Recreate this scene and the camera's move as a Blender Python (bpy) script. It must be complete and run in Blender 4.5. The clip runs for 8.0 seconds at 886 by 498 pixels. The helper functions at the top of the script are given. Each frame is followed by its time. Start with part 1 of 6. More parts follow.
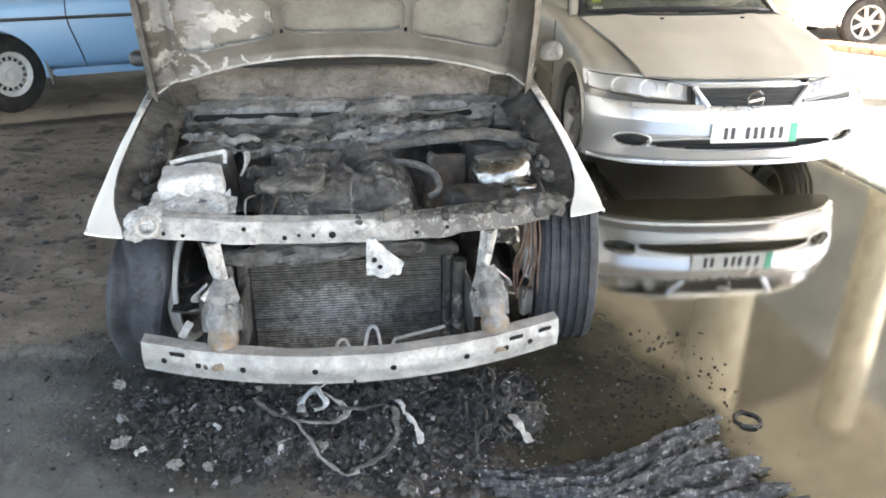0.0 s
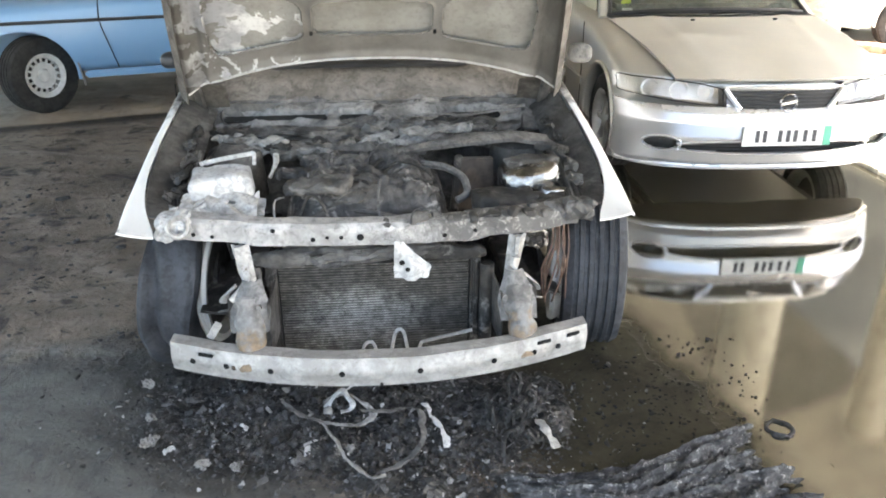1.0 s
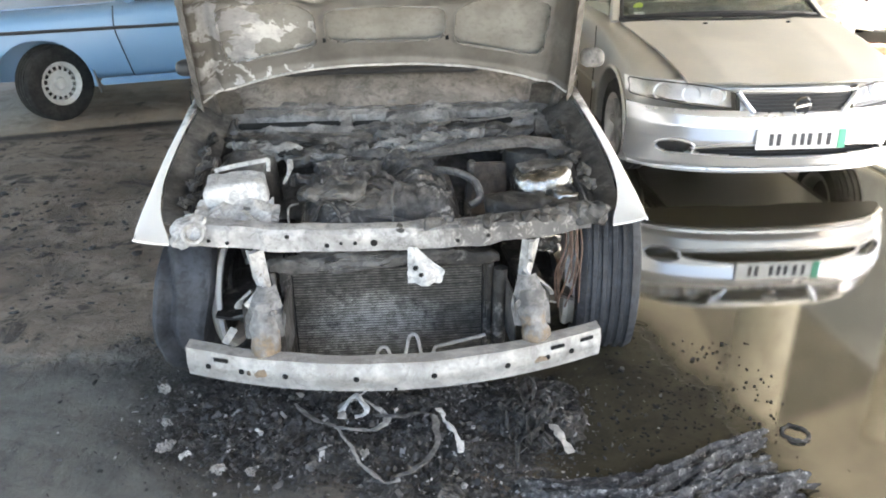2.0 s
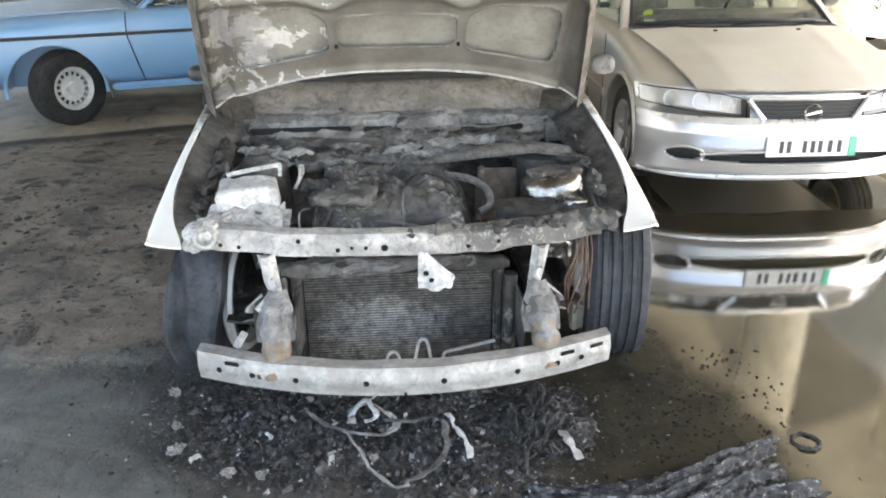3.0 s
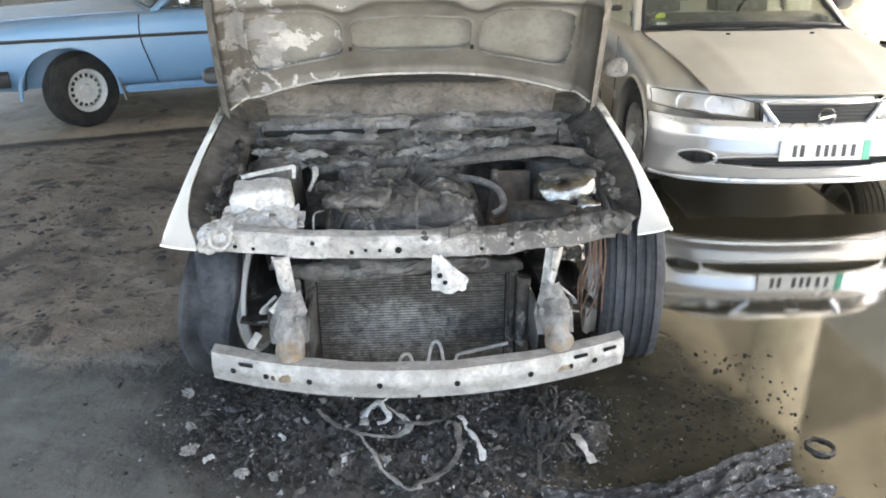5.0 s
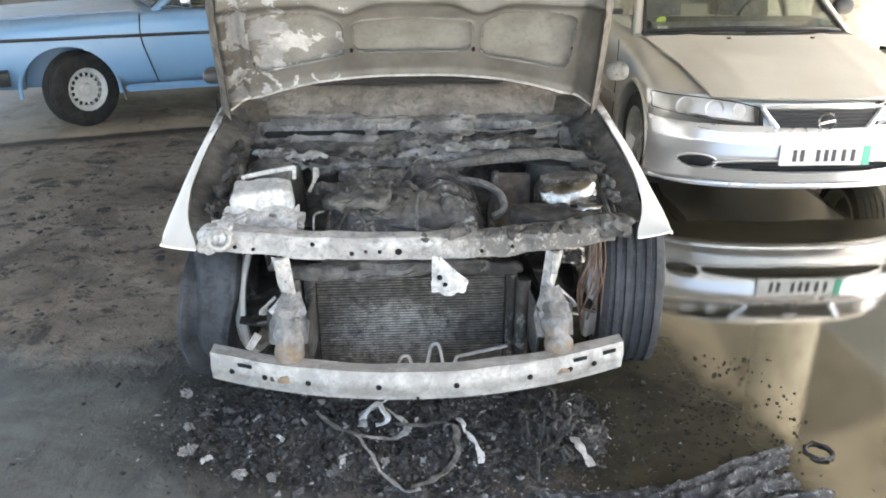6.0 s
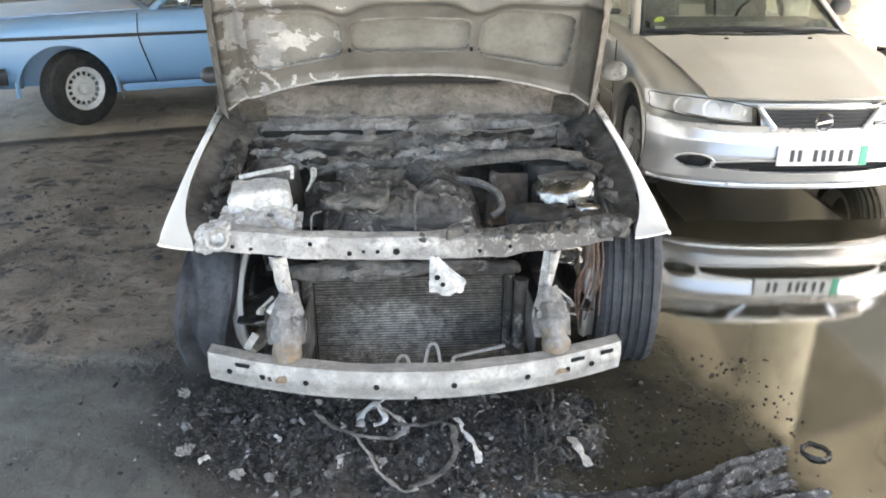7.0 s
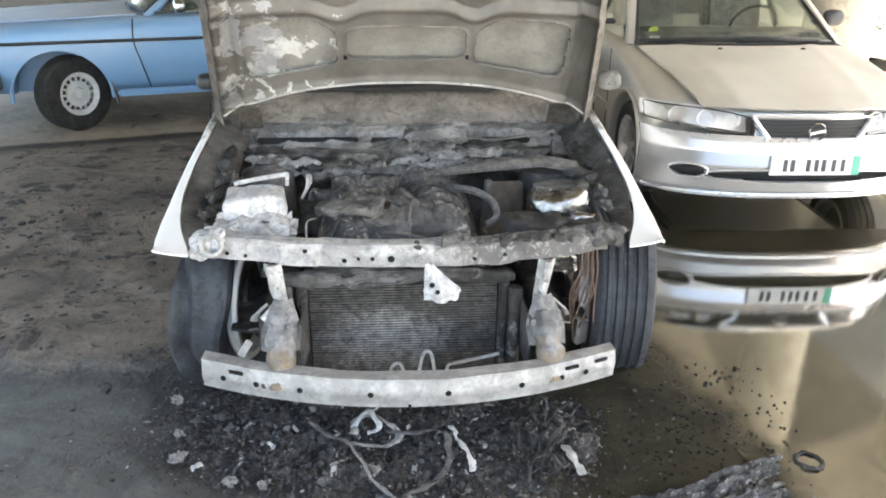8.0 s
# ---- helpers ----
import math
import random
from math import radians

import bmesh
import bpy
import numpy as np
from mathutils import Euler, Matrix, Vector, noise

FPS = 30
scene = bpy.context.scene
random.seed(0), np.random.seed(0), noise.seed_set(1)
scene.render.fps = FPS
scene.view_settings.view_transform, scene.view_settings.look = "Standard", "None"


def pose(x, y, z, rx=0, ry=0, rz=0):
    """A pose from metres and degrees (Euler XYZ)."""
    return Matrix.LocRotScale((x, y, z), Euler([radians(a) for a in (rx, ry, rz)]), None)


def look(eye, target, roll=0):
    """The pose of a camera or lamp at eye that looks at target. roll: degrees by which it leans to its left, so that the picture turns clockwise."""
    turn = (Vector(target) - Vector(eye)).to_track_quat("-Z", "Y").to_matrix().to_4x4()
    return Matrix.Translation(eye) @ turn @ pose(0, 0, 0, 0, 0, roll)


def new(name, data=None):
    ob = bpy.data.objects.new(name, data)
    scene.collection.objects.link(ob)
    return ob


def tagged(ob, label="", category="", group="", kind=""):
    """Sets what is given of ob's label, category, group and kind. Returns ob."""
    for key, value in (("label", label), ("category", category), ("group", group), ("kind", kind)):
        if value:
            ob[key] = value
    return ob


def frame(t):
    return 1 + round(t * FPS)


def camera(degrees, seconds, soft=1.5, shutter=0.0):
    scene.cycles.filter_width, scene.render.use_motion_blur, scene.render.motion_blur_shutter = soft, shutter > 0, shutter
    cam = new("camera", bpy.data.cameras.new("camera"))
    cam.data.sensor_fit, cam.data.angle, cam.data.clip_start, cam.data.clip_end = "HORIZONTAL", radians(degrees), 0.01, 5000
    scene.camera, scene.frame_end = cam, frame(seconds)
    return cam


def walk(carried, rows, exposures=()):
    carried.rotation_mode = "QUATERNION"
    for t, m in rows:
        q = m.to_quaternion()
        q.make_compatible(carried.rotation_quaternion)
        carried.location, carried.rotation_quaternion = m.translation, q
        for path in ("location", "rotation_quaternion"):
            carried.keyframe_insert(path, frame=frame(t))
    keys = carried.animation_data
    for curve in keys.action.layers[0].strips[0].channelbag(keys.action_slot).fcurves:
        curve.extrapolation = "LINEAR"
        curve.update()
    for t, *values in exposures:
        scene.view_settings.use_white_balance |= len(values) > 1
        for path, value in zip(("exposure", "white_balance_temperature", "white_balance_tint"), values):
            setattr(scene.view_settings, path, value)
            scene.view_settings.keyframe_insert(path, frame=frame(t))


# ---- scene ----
cam = camera(59.84, 8.0, soft=1.9)
ROWS = [  # seconds, x, y, z, yaw, pitch, lean to the left
    (0.0, 0.0000, 0.0000, 1.6227, 7.590, -24.262, 0.285),
    (0.5, -0.0020, 0.0086, 1.6219, 9.048, -24.232, -0.157),
    (1.0, -0.0123, 0.0104, 1.6242, 9.595, -24.178, -0.067),
    (1.5, -0.0125, 0.0076, 1.6283, 10.121, -24.025, -0.424),
    (3.0, -0.0223, -0.0052, 1.6310, 11.199, -23.391, -0.602),
    (3.5, -0.0271, -0.0098, 1.6325, 11.382, -23.187, -0.522),
    (4.0, -0.0338, -0.0076, 1.6339, 11.623, -23.413, -0.572),
    (4.5, -0.0353, -0.0115, 1.6324, 11.895, -23.311, -0.780),
    (6.0, -0.0431, -0.0106, 1.6317, 11.772, -23.049, -0.120),
    (6.5, -0.0434, -0.0131, 1.6347, 11.614, -23.121, -0.217),
    (7.0, -0.0432, -0.0101, 1.6330, 11.592, -23.085, 0.011),
    (7.5, -0.0501, -0.0133, 1.6344, 11.210, -22.791, 0.398),
    (8.0, -0.0462, -0.0119, 1.6352, 11.101, -22.548, 0.487),
]
walk(cam, [(t, pose(x, y, z, 0, 0, yaw) @ pose(0, 0, 0, 90 + pitch) @ pose(0, 0, 0, 0, 0, lean))
           for t, x, y, z, yaw, pitch, lean in ROWS], exposures=[(0.0, 2.92, 7020, 8), (8.0, 2.92, 7020, 8)])

# ---- light ----
SUN_EL, SUN_AZ = 51.7, 90.0   # degrees; azimuth clockwise from +y
world = bpy.data.worlds.new("sky")
scene.world = world
world.use_nodes = True
wn = world.node_tree
sky = wn.nodes.new("ShaderNodeTexSky")
sky.sky_type, sky.sun_disc = "NISHITA", False
sky.sun_elevation, sky.sun_rotation = radians(SUN_EL), radians(SUN_AZ)
sky.dust_density = 3.0
wn.links.new(sky.outputs[0], wn.nodes["Background"].inputs[0])
wn.nodes["Background"].inputs[1].default_value = 0.15
sun = new("sun", bpy.data.lights.new("sun", "SUN"))
sun.data.energy, sun.data.angle, sun.data.color = 5.0, radians(0.6), (1.0, 0.95, 0.88)
az, el = radians(SUN_AZ), radians(SUN_EL)
sun.matrix_world = look((math.sin(az) * math.cos(el) * 30, math.cos(az) * math.cos(el) * 30, math.sin(el) * 30), (0, 0, 0))


# ---- materials ----
class Nodes:
    """Short hand for building one node material."""

    def __init__(self, name, world_space=False):
        self.mat = bpy.data.materials.new(name)
        self.mat.use_nodes = True
        self.t = self.mat.node_tree
        self.bsdf = self.t.nodes["Principled BSDF"]
        self.co = self.add("ShaderNodeTexCoord").outputs["Object"] if not world_space else self.add("ShaderNodeNewGeometry").outputs["Position"]

    def add(self, kind, **values):
        n = self.t.nodes.new(kind)
        for k, v in values.items():
            n.inputs[k.replace("_", " ")].default_value = v
        return n

    def link(self, a, b):
        self.t.links.new(a, b)

    def noise(self, scale, detail=6.0, rough=0.6, stretch=None, warp=0.0):
        n = self.add("ShaderNodeTexNoise", Scale=scale, Detail=detail, Roughness=rough, Distortion=warp)
        if stretch:
            m = self.add("ShaderNodeMapping")
            m.inputs["Scale"].default_value = stretch
            self.link(self.co, m.inputs[0])
            self.link(m.outputs[0], n.inputs["Vector"])
        else:
            self.link(self.co, n.inputs["Vector"])
        return n.outputs[0]

    def ramp(self, fac, lo, hi, a=0.0, b=1.0):
        m = self.add("ShaderNodeMapRange")
        m.clamp = True
        m.interpolation_type = "SMOOTHSTEP"
        for i, v in zip((1, 2, 3, 4), (lo, hi, a, b)):
            m.inputs[i].default_value = v
        self.link(fac, m.inputs[0])
        return m.outputs[0]

    def mix(self, fac, a, b):
        m = self.t.nodes.new("ShaderNodeMix")
        m.data_type = "RGBA"
        for sock, v in ((m.inputs[0], fac), (m.inputs[6], a), (m.inputs[7], b)):
            if isinstance(v, (int, float)):
                sock.default_value = v
            elif isinstance(v, tuple):
                sock.default_value = (*v, 1)
            else:
                self.link(v, sock)
        return m.outputs[2]

    def math(self, op, a, b=0.0):
        m = self.t.nodes.new("ShaderNodeMath")
        m.operation = op
        for sock, v in zip(m.inputs, (a, b)):
            if isinstance(v, (int, float)):
                sock.default_value = v
            else:
                self.link(v, sock)
        return m.outputs[0]

    def axis(self, k):
        s = self.add("ShaderNodeSeparateXYZ")
        self.link(self.co, s.inputs[0])
        return s.outputs[k]

    def bump(self, height, strength, distance=0.01):
        b = self.add("ShaderNodeBump", Strength=strength, Distance=distance)
        self.link(height, b.inputs["Height"])
        self.link(b.outputs[0], self.bsdf.inputs["Normal"])

    def put(self, **values):
        for k, v in values.items():
            sock = self.bsdf.inputs[k.replace("_", " ")]
            if isinstance(v, (int, float)):
                sock.default_value = v
            elif isinstance(v, tuple):
                sock.default_value = (*v, 1)
            else:
                self.link(v, sock)
        return self.mat


def surf(name, a, b, scale=6.0, rough=(0.5, 0.8), metal=0.0, bump=0.3, grain=60.0, spot=None, coat=0.0, edge=(0.35, 0.65), world_space=False):
    """Two tones in large blotches, fine grain in the relief, and optional spots (colour, scale, low, high)."""
    n = Nodes(name, world_space)
    big, fine = n.noise(scale, 8, 0.65), n.noise(grain, 6, 0.7)
    col = n.mix(n.ramp(big, *edge), a, b)
    col = n.mix(n.ramp(fine, 0.3, 0.75, 0.0, 0.35), col, tuple(c * 0.5 for c in a))
    r = n.ramp(n.noise(scale * 2.3, 5), 0.3, 0.7, *rough)
    col = n.mix(n.ramp(n.noise(scale * 3.7, 7, 0.75, warp=0.8), 0.46, 0.62, 0.0, 0.55), col, tuple(c * 0.38 for c in a))
    if spot:
        col = n.mix(n.ramp(n.noise(spot[1], 7, 0.7, warp=0.6), spot[2], spot[3]), col, spot[0])
    n.bump(n.math("ADD", fine, n.math("MULTIPLY", big, 2.0)), bump, 0.006)
    return n.put(Base_Color=col, Roughness=r, Metallic=metal, Coat_Weight=coat)


def car_paint(name, colour, dust, amount, flake=0.3, rough=0.35):
    """Paint with a dusty film that lies unevenly."""
    n = Nodes(name)
    film = n.ramp(n.math("ADD", n.noise(2.2, 5), n.math("MULTIPLY", n.noise(38, 6, 0.7), 0.25)), 0.40, 0.80, 0.45 * amount, amount)
    up = n.add("ShaderNodeSeparateXYZ")
    n.link(n.add("ShaderNodeNewGeometry").outputs["Normal"], up.inputs[0])
    film = n.math("MULTIPLY", film, n.ramp(up.outputs[2], 0.2, 0.85, 0.3, 1.0))   # dust thickest on what faces up, also painting the brighter light on top
    n.bump(n.noise(90, 4), 0.04, 0.002)
    return n.put(Base_Color=n.mix(film, colour, dust), Metallic=flake, Roughness=n.ramp(film, 0, 1, rough, 0.75), Coat_Weight=0.3,
                 Coat_Roughness=n.ramp(film, 0, 1, 0.12, 0.6))


def plain(name, colour, rough=0.5, metal=0.0, **more):
    n = Nodes(name)
    n.bump(n.noise(120, 4), 0.05, 0.002)
    return n.put(Base_Color=n.mix(n.ramp(n.noise(14, 6), 0.3, 0.7), colour, tuple(c * 0.78 for c in colour)), Roughness=rough, Metallic=metal, **more)


def glass(name, tint, rough=0.02):
    n = Nodes(name)
    return n.put(Base_Color=tint, Roughness=n.ramp(n.noise(7, 6), 0.45, 0.8, rough, rough + 0.12), Transmission_Weight=1.0, IOR=1.45, Specular_IOR_Level=0.8)


def floor_material():
    """Concrete floor: sooty dirt, brown mud, a grey film near the litter, and wet stretches that mirror."""
    n = Nodes("dirty_concrete")
    x, y = n.axis(0), n.axis(1)
    edge = n.math("MULTIPLY", n.math("SUBTRACT", n.noise(2.6, 7, 0.65), 0.5), 0.45)
    # wet to the right of the burnt car
    wet = n.ramp(n.math("ADD", n.math("ADD", x, n.math("MULTIPLY", n.math("SUBTRACT", y, 2.0), 0.03)), edge), -0.42, 0.05)
    # wet by the blue car, behind a straight damp line
    back = n.math("ADD", n.math("SUBTRACT", y, n.math("MULTIPLY", x, 0.62)), n.math("MULTIPLY", edge, 0.4))
    wet_back = n.math("MULTIPLY", n.ramp(back, 7.98, 8.12), n.ramp(n.noise(0.9, 4), 0.30, 0.6, 0.1, 0.6))
    wet = n.math("MAXIMUM", wet, wet_back)
    blot, mud, fine, grit = n.noise(1.3, 8, 0.65), n.noise(4.5, 8, 0.7, warp=0.5), n.noise(55, 6, 0.75), n.noise(13, 7, 0.75, warp=0.8)
    smear = n.noise(2.2, 7, 0.65, (0.55, 1.7, 1.0), 0.6)
    # brown mud, with black crumbs of it and paler trodden streaks
    dry = n.mix(n.ramp(blot, 0.38, 0.62), (0.180, 0.140, 0.108), (0.33, 0.265, 0.205))
    dry = n.mix(n.ramp(smear, 0.50, 0.66, 0.0, 0.8), dry, (0.36, 0.30, 0.245))
    dry = n.mix(n.ramp(n.noise(2.1, 6, 0.6, warp=0.7), 0.52, 0.64, 0.0, 0.6), dry, (0.070, 0.053, 0.043))
    dry = n.mix(n.ramp(mud, 0.53, 0.62, 0.0, 0.8), dry, (0.036, 0.029, 0.025))
    dry = n.mix(n.ramp(grit, 0.59, 0.65), dry, (0.018, 0.015, 0.013))
    dry = n.mix(n.ramp(fine, 0.45, 0.8, 0.0, 0.5), dry, (0.17, 0.16, 0.15))
    # smoother grey film in front of the car, its damp sheen put into the colour
    sheen_film = n.math("MULTIPLY", n.ramp(n.math("ADD", n.math("ADD", y, n.math("MULTIPLY", edge, 1.6)), n.math("MULTIPLY", x, -0.12)), 2.85, 2.45), n.ramp(n.math("ADD", x, edge), -0.1, -0.9))
    film_col = n.mix(n.ramp(smear, 0.36, 0.64), (0.036, 0.037, 0.035), (0.105, 0.107, 0.101))
    film_col = n.mix(n.ramp(n.noise(6.5, 8, 0.72, warp=0.9), 0.50, 0.66, 0.0, 0.7), film_col, (0.034, 0.034, 0.032))
    film_col = n.mix(n.ramp(fine, 0.5, 0.8, 0.0, 0.5), film_col, (0.17, 0.17, 0.16))
    dry = n.mix(n.math("MULTIPLY", sheen_film, 0.9), dry, film_col)
    # soot burnt into the floor round the car's nose
    sx, sy = n.math("DIVIDE", n.math("ADD", x, 0.75), 1.0), n.math("DIVIDE", n.math("SUBTRACT", y, 2.45), 0.62)
    round_nose = n.math("ADD", n.math("ADD", n.math("MULTIPLY", sx, sx), n.math("MULTIPLY", sy, sy)), n.math("MULTIPLY", n.math("SUBTRACT", n.noise(5.5, 8, 0.7, warp=0.6), 0.5), 1.3))
    burnt = n.ramp(round_nose, 1.25, 0.65, 0.0, 0.88)
    dry = n.mix(burnt, dry, n.mix(n.ramp(grit, 0.4, 0.6), (0.030, 0.028, 0.026), (0.014, 0.013, 0.012)))
    damp = n.mix(n.ramp(mud, 0.38, 0.62), (0.040, 0.036, 0.023), (0.018, 0.016, 0.011))
    damp = n.mix(n.ramp(grit, 0.62, 0.70), damp, (0.03, 0.025, 0.018))
    damp = n.mix(n.ramp(x, -0.6, -1.4), damp, (0.55, 0.44, 0.32))
    col = n.mix(wet, dry, damp)
    col = n.mix(n.math("MULTIPLY", n.ramp(back, 7.80, 7.98), n.ramp(back, 8.16, 8.04, 0.0, 0.75)), col, (0.030, 0.025, 0.022))
    yard = n.math("ADD", x, n.math("MULTIPLY", y, 0.30))
    out = n.math("MAXIMUM", n.math("MAXIMUM", n.ramp(yard, 3.60, 3.66), n.ramp(x, -8.5, -9.5)), n.ramp(y, -1.2, -2.5))
    col = n.mix(out, col, n.mix(n.ramp(blot, 0.35, 0.65), (0.58, 0.55, 0.49), (0.50, 0.47, 0.42)))
    shine = n.math("MAXIMUM", n.ramp(n.math("ADD", n.math("ADD", x, n.math("MULTIPLY", n.math("SUBTRACT", y, 2.9), 0.45)), edge), 0.0, 0.55), wet_back)
    film = n.math("MULTIPLY", n.math("MULTIPLY", wet, shine), n.ramp(grit, 0.74, 0.66))
    film = n.math("MULTIPLY", film, n.math("SUBTRACT", 1.0, out))
    n.bump(n.math("MULTIPLY", n.math("ADD", n.math("ADD", grit, n.math("MULTIPLY", mud, 1.5)), n.math("MULTIPLY", fine, 0.3)),
                  n.math("MINIMUM", n.ramp(film, 0, 0.5, 1.0, 0.003), n.ramp(n.math("MAXIMUM", wet, n.math("MULTIPLY", sheen_film, 0.6)), 0, 0.8, 1.0, 0.06))), 0.9, 0.04)
    dull = n.ramp(sheen_film, 0, 1, 0.7, 0.42)
    rough = n.t.nodes.new("ShaderNodeMix")
    n.link(n.ramp(film, 0.0, 1.0), rough.inputs[0])
    n.link(dull, rough.inputs[2])
    rough.inputs[3].default_value = 0.02
    return n.put(Base_Color=col, Roughness=rough.outputs[0], IOR=n.ramp(film, 0.45, 1, 1.40, 2.5), Specular_IOR_Level=n.ramp(film, 0.3, 1, 0.3, 1.0))


def hood_material(name="scorched_hood", skin=False):
    """Scorched inner panel: brown-grey soot with flaking patches of pale ash, thickest on one side."""
    n = Nodes(name)
    x, z = n.axis(0), n.axis(2)
    big, fine = n.noise(5, 7, 0.6), n.noise(50, 6, 0.7)
    tones = ((0.26, 0.25, 0.225), (0.38, 0.37, 0.34)) if skin else ((0.115, 0.108, 0.096), (0.185, 0.175, 0.158))
    col = n.mix(n.ramp(big, 0.35, 0.65), *tones)
    side = n.ramp(x, -0.75, 0.15, 0.12 if skin else 0.075, -0.16)
    flake = n.ramp(n.math("ADD", n.noise(6.0 if skin else 11.0, 5, 0.6, warp=0.4), side), 0.575, 0.59)
    col = n.mix(flake, col, n.mix(n.ramp(big, 0.45, 0.6), *(((0.42, 0.42, 0.43), (0.80, 0.80, 0.78)) if skin else ((0.30, 0.30, 0.305), (0.52, 0.52, 0.51)))))
    if not skin:   # thick soot on the outer flanks
        rim = n.math("ADD", n.math("ABSOLUTE", x), n.math("MULTIPLY", n.math("SUBTRACT", n.noise(14, 6, 0.7, (1.0, 0.3, 0.3)), 0.5), 0.25))
        col = n.mix(n.ramp(rim, 0.63, 0.70, 0.0, 0.6), col, (0.06, 0.054, 0.047))
    col = n.mix(n.ramp(fine, 0.45, 0.8, 0.0, 0.4), col, (0.10, 0.085, 0.07))
    n.bump(n.math("ADD", n.math("MULTIPLY", flake, 0.6), fine), 0.35, 0.004)
    return n.put(Base_Color=col, Roughness=n.ramp(big, 0.3, 0.7, 0.30, 0.5) if skin else n.ramp(big, 0.3, 0.7, 0.42, 0.65), Metallic=0.3 if skin else 0.15)


def fender_material():
    """White paint burnt away towards the inner edge."""
    n = Nodes("burnt_white_paint")
    burn = n.ramp(n.math("ADD", n.axis(1), n.math("MULTIPLY", n.math("SUBTRACT", n.noise(9, 7, 0.7), 0.5), 0.9)), 0.85, 1.1)
    col = n.mix(n.ramp(n.noise(11, 7, 0.7), 0.56, 0.80), (0.82, 0.82, 0.80), (0.50, 0.46, 0.39))
    col = n.mix(burn, col, n.mix(n.ramp(n.noise(22, 6), 0.4, 0.7), (0.05, 0.047, 0.043), (0.22, 0.20, 0.18)))
    n.bump(n.noise(60, 6), 0.2, 0.003)
    return n.put(Base_Color=col, Roughness=0.45)


def beam_material(name, pale, soot, turn, speckle=0.75, flecks=0.0):
    """Galvanised beam turned pale by the heat, sooty on one side, with rust."""
    n = Nodes(name)
    big, fine = n.noise(9, 8, 0.7), n.noise(45, 6, 0.7)
    k = n.ramp(n.math("ADD", n.math("MULTIPLY", n.axis(0), turn), n.math("MULTIPLY", n.math("SUBTRACT", big, 0.5), 0.9)), -0.12, 0.30)
    col = n.mix(k, n.mix(n.ramp(big, 0.35, 0.6), pale, tuple(c * 0.62 for c in pale)), soot)
    col = n.mix(n.ramp(n.noise(13, 6, 0.7), 0.66, 0.74), col, (0.20, 0.11, 0.05))
    col = n.mix(n.ramp(fine, 0.55, 0.8, 0.0, 0.6), col, (0.11, 0.10, 0.09))
    col = n.mix(n.ramp(n.noise(27, 7, 0.75, warp=0.8), 0.50, 0.64, 0.0, speckle), col, (0.10, 0.095, 0.09))
    if flecks:   # pale flakes on the soot
        col = n.mix(n.math("MULTIPLY", k, n.ramp(n.noise(34, 7, 0.75, warp=0.9), 0.53, 0.60, 0.0, flecks)), col, (0.48, 0.46, 0.43))
    n.bump(n.math("ADD", fine, big), 0.6, 0.005)
    return n.put(Base_Color=col, Roughness=n.ramp(big, 0.3, 0.7, 0.45, 0.75), Metallic=0.25)


def rusty_box_material():
    """Grey scorched steel that rusts towards its lower end."""
    n = Nodes("rusty_grey_steel")
    big, fine = n.noise(12, 8, 0.7), n.noise(60, 6, 0.7)
    col = n.mix(n.ramp(big, 0.35, 0.65), (0.10, 0.098, 0.095), (0.28, 0.275, 0.27))
    low = n.ramp(n.math("ADD", n.axis(2), n.math("MULTIPLY", n.math("SUBTRACT", n.noise(22, 7, 0.7), 0.5), 0.34)), 0.345, 0.42, 0.85, 0.0)
    col = n.mix(low, col, n.mix(n.ramp(fine, 0.35, 0.65), (0.27, 0.19, 0.11), (0.17, 0.125, 0.085)))
    n.bump(n.math("ADD", fine, big), 0.7, 0.005)
    return n.put(Base_Color=col, Roughness=0.65, Metallic=0.15)


def fin_material():
    """Sooty radiator fins, bleached by ash over the middle of the core."""
    n = Nodes("radiator_fin", True)
    x, z = n.axis(0), n.axis(2)
    dx, dz = n.math("DIVIDE", n.math("ADD", x, 0.70), 0.22), n.math("DIVIDE", n.math("SUBTRACT", z, 0.30), 0.13)
    far = n.math("ADD", n.math("MULTIPLY", dx, dx), n.math("MULTIPLY", dz, dz))
    patch = n.math("ADD", n.ramp(far, 0.0, 2.2, 0.17, -0.10), n.noise(26, 9, 0.8))
    col = n.mix(n.ramp(n.noise(30, 6, 0.7), 0.35, 0.7), (0.042, 0.039, 0.036), (0.15, 0.142, 0.13))
    col = n.mix(n.ramp(patch, 0.50, 0.80, 0.0, 0.62), col, (0.55, 0.54, 0.52))
    col = n.mix(n.ramp(n.noise(85, 4, 0.7), 0.58, 0.72, 0.0, 0.6), col, (0.36, 0.34, 0.31))
    n.bump(n.noise(140, 5), 0.5, 0.003)
    return n.put(Base_Color=col, Roughness=0.6, Metallic=0.25)


def litter_material():
    """Charred flakes, each of its own grey."""
    n = Nodes("charred_flakes")
    each = n.add("ShaderNodeNewGeometry").outputs["Random Per Island"]
    col = n.mix(n.ramp(each, 0.0, 0.75), (0.008, 0.008, 0.008), (0.055, 0.054, 0.054))
    col = n.mix(n.ramp(each, 0.91, 0.99), col, (0.36, 0.355, 0.35))
    col = n.mix(n.ramp(n.noise(70, 6, 0.7), 0.5, 0.7, 0.0, 0.6), col, (0.16, 0.155, 0.15))
    n.bump(n.noise(120, 5), 0.8, 0.004)
    return n.put(Base_Color=col, Roughness=n.ramp(each, 0, 1, 0.4, 0.8))


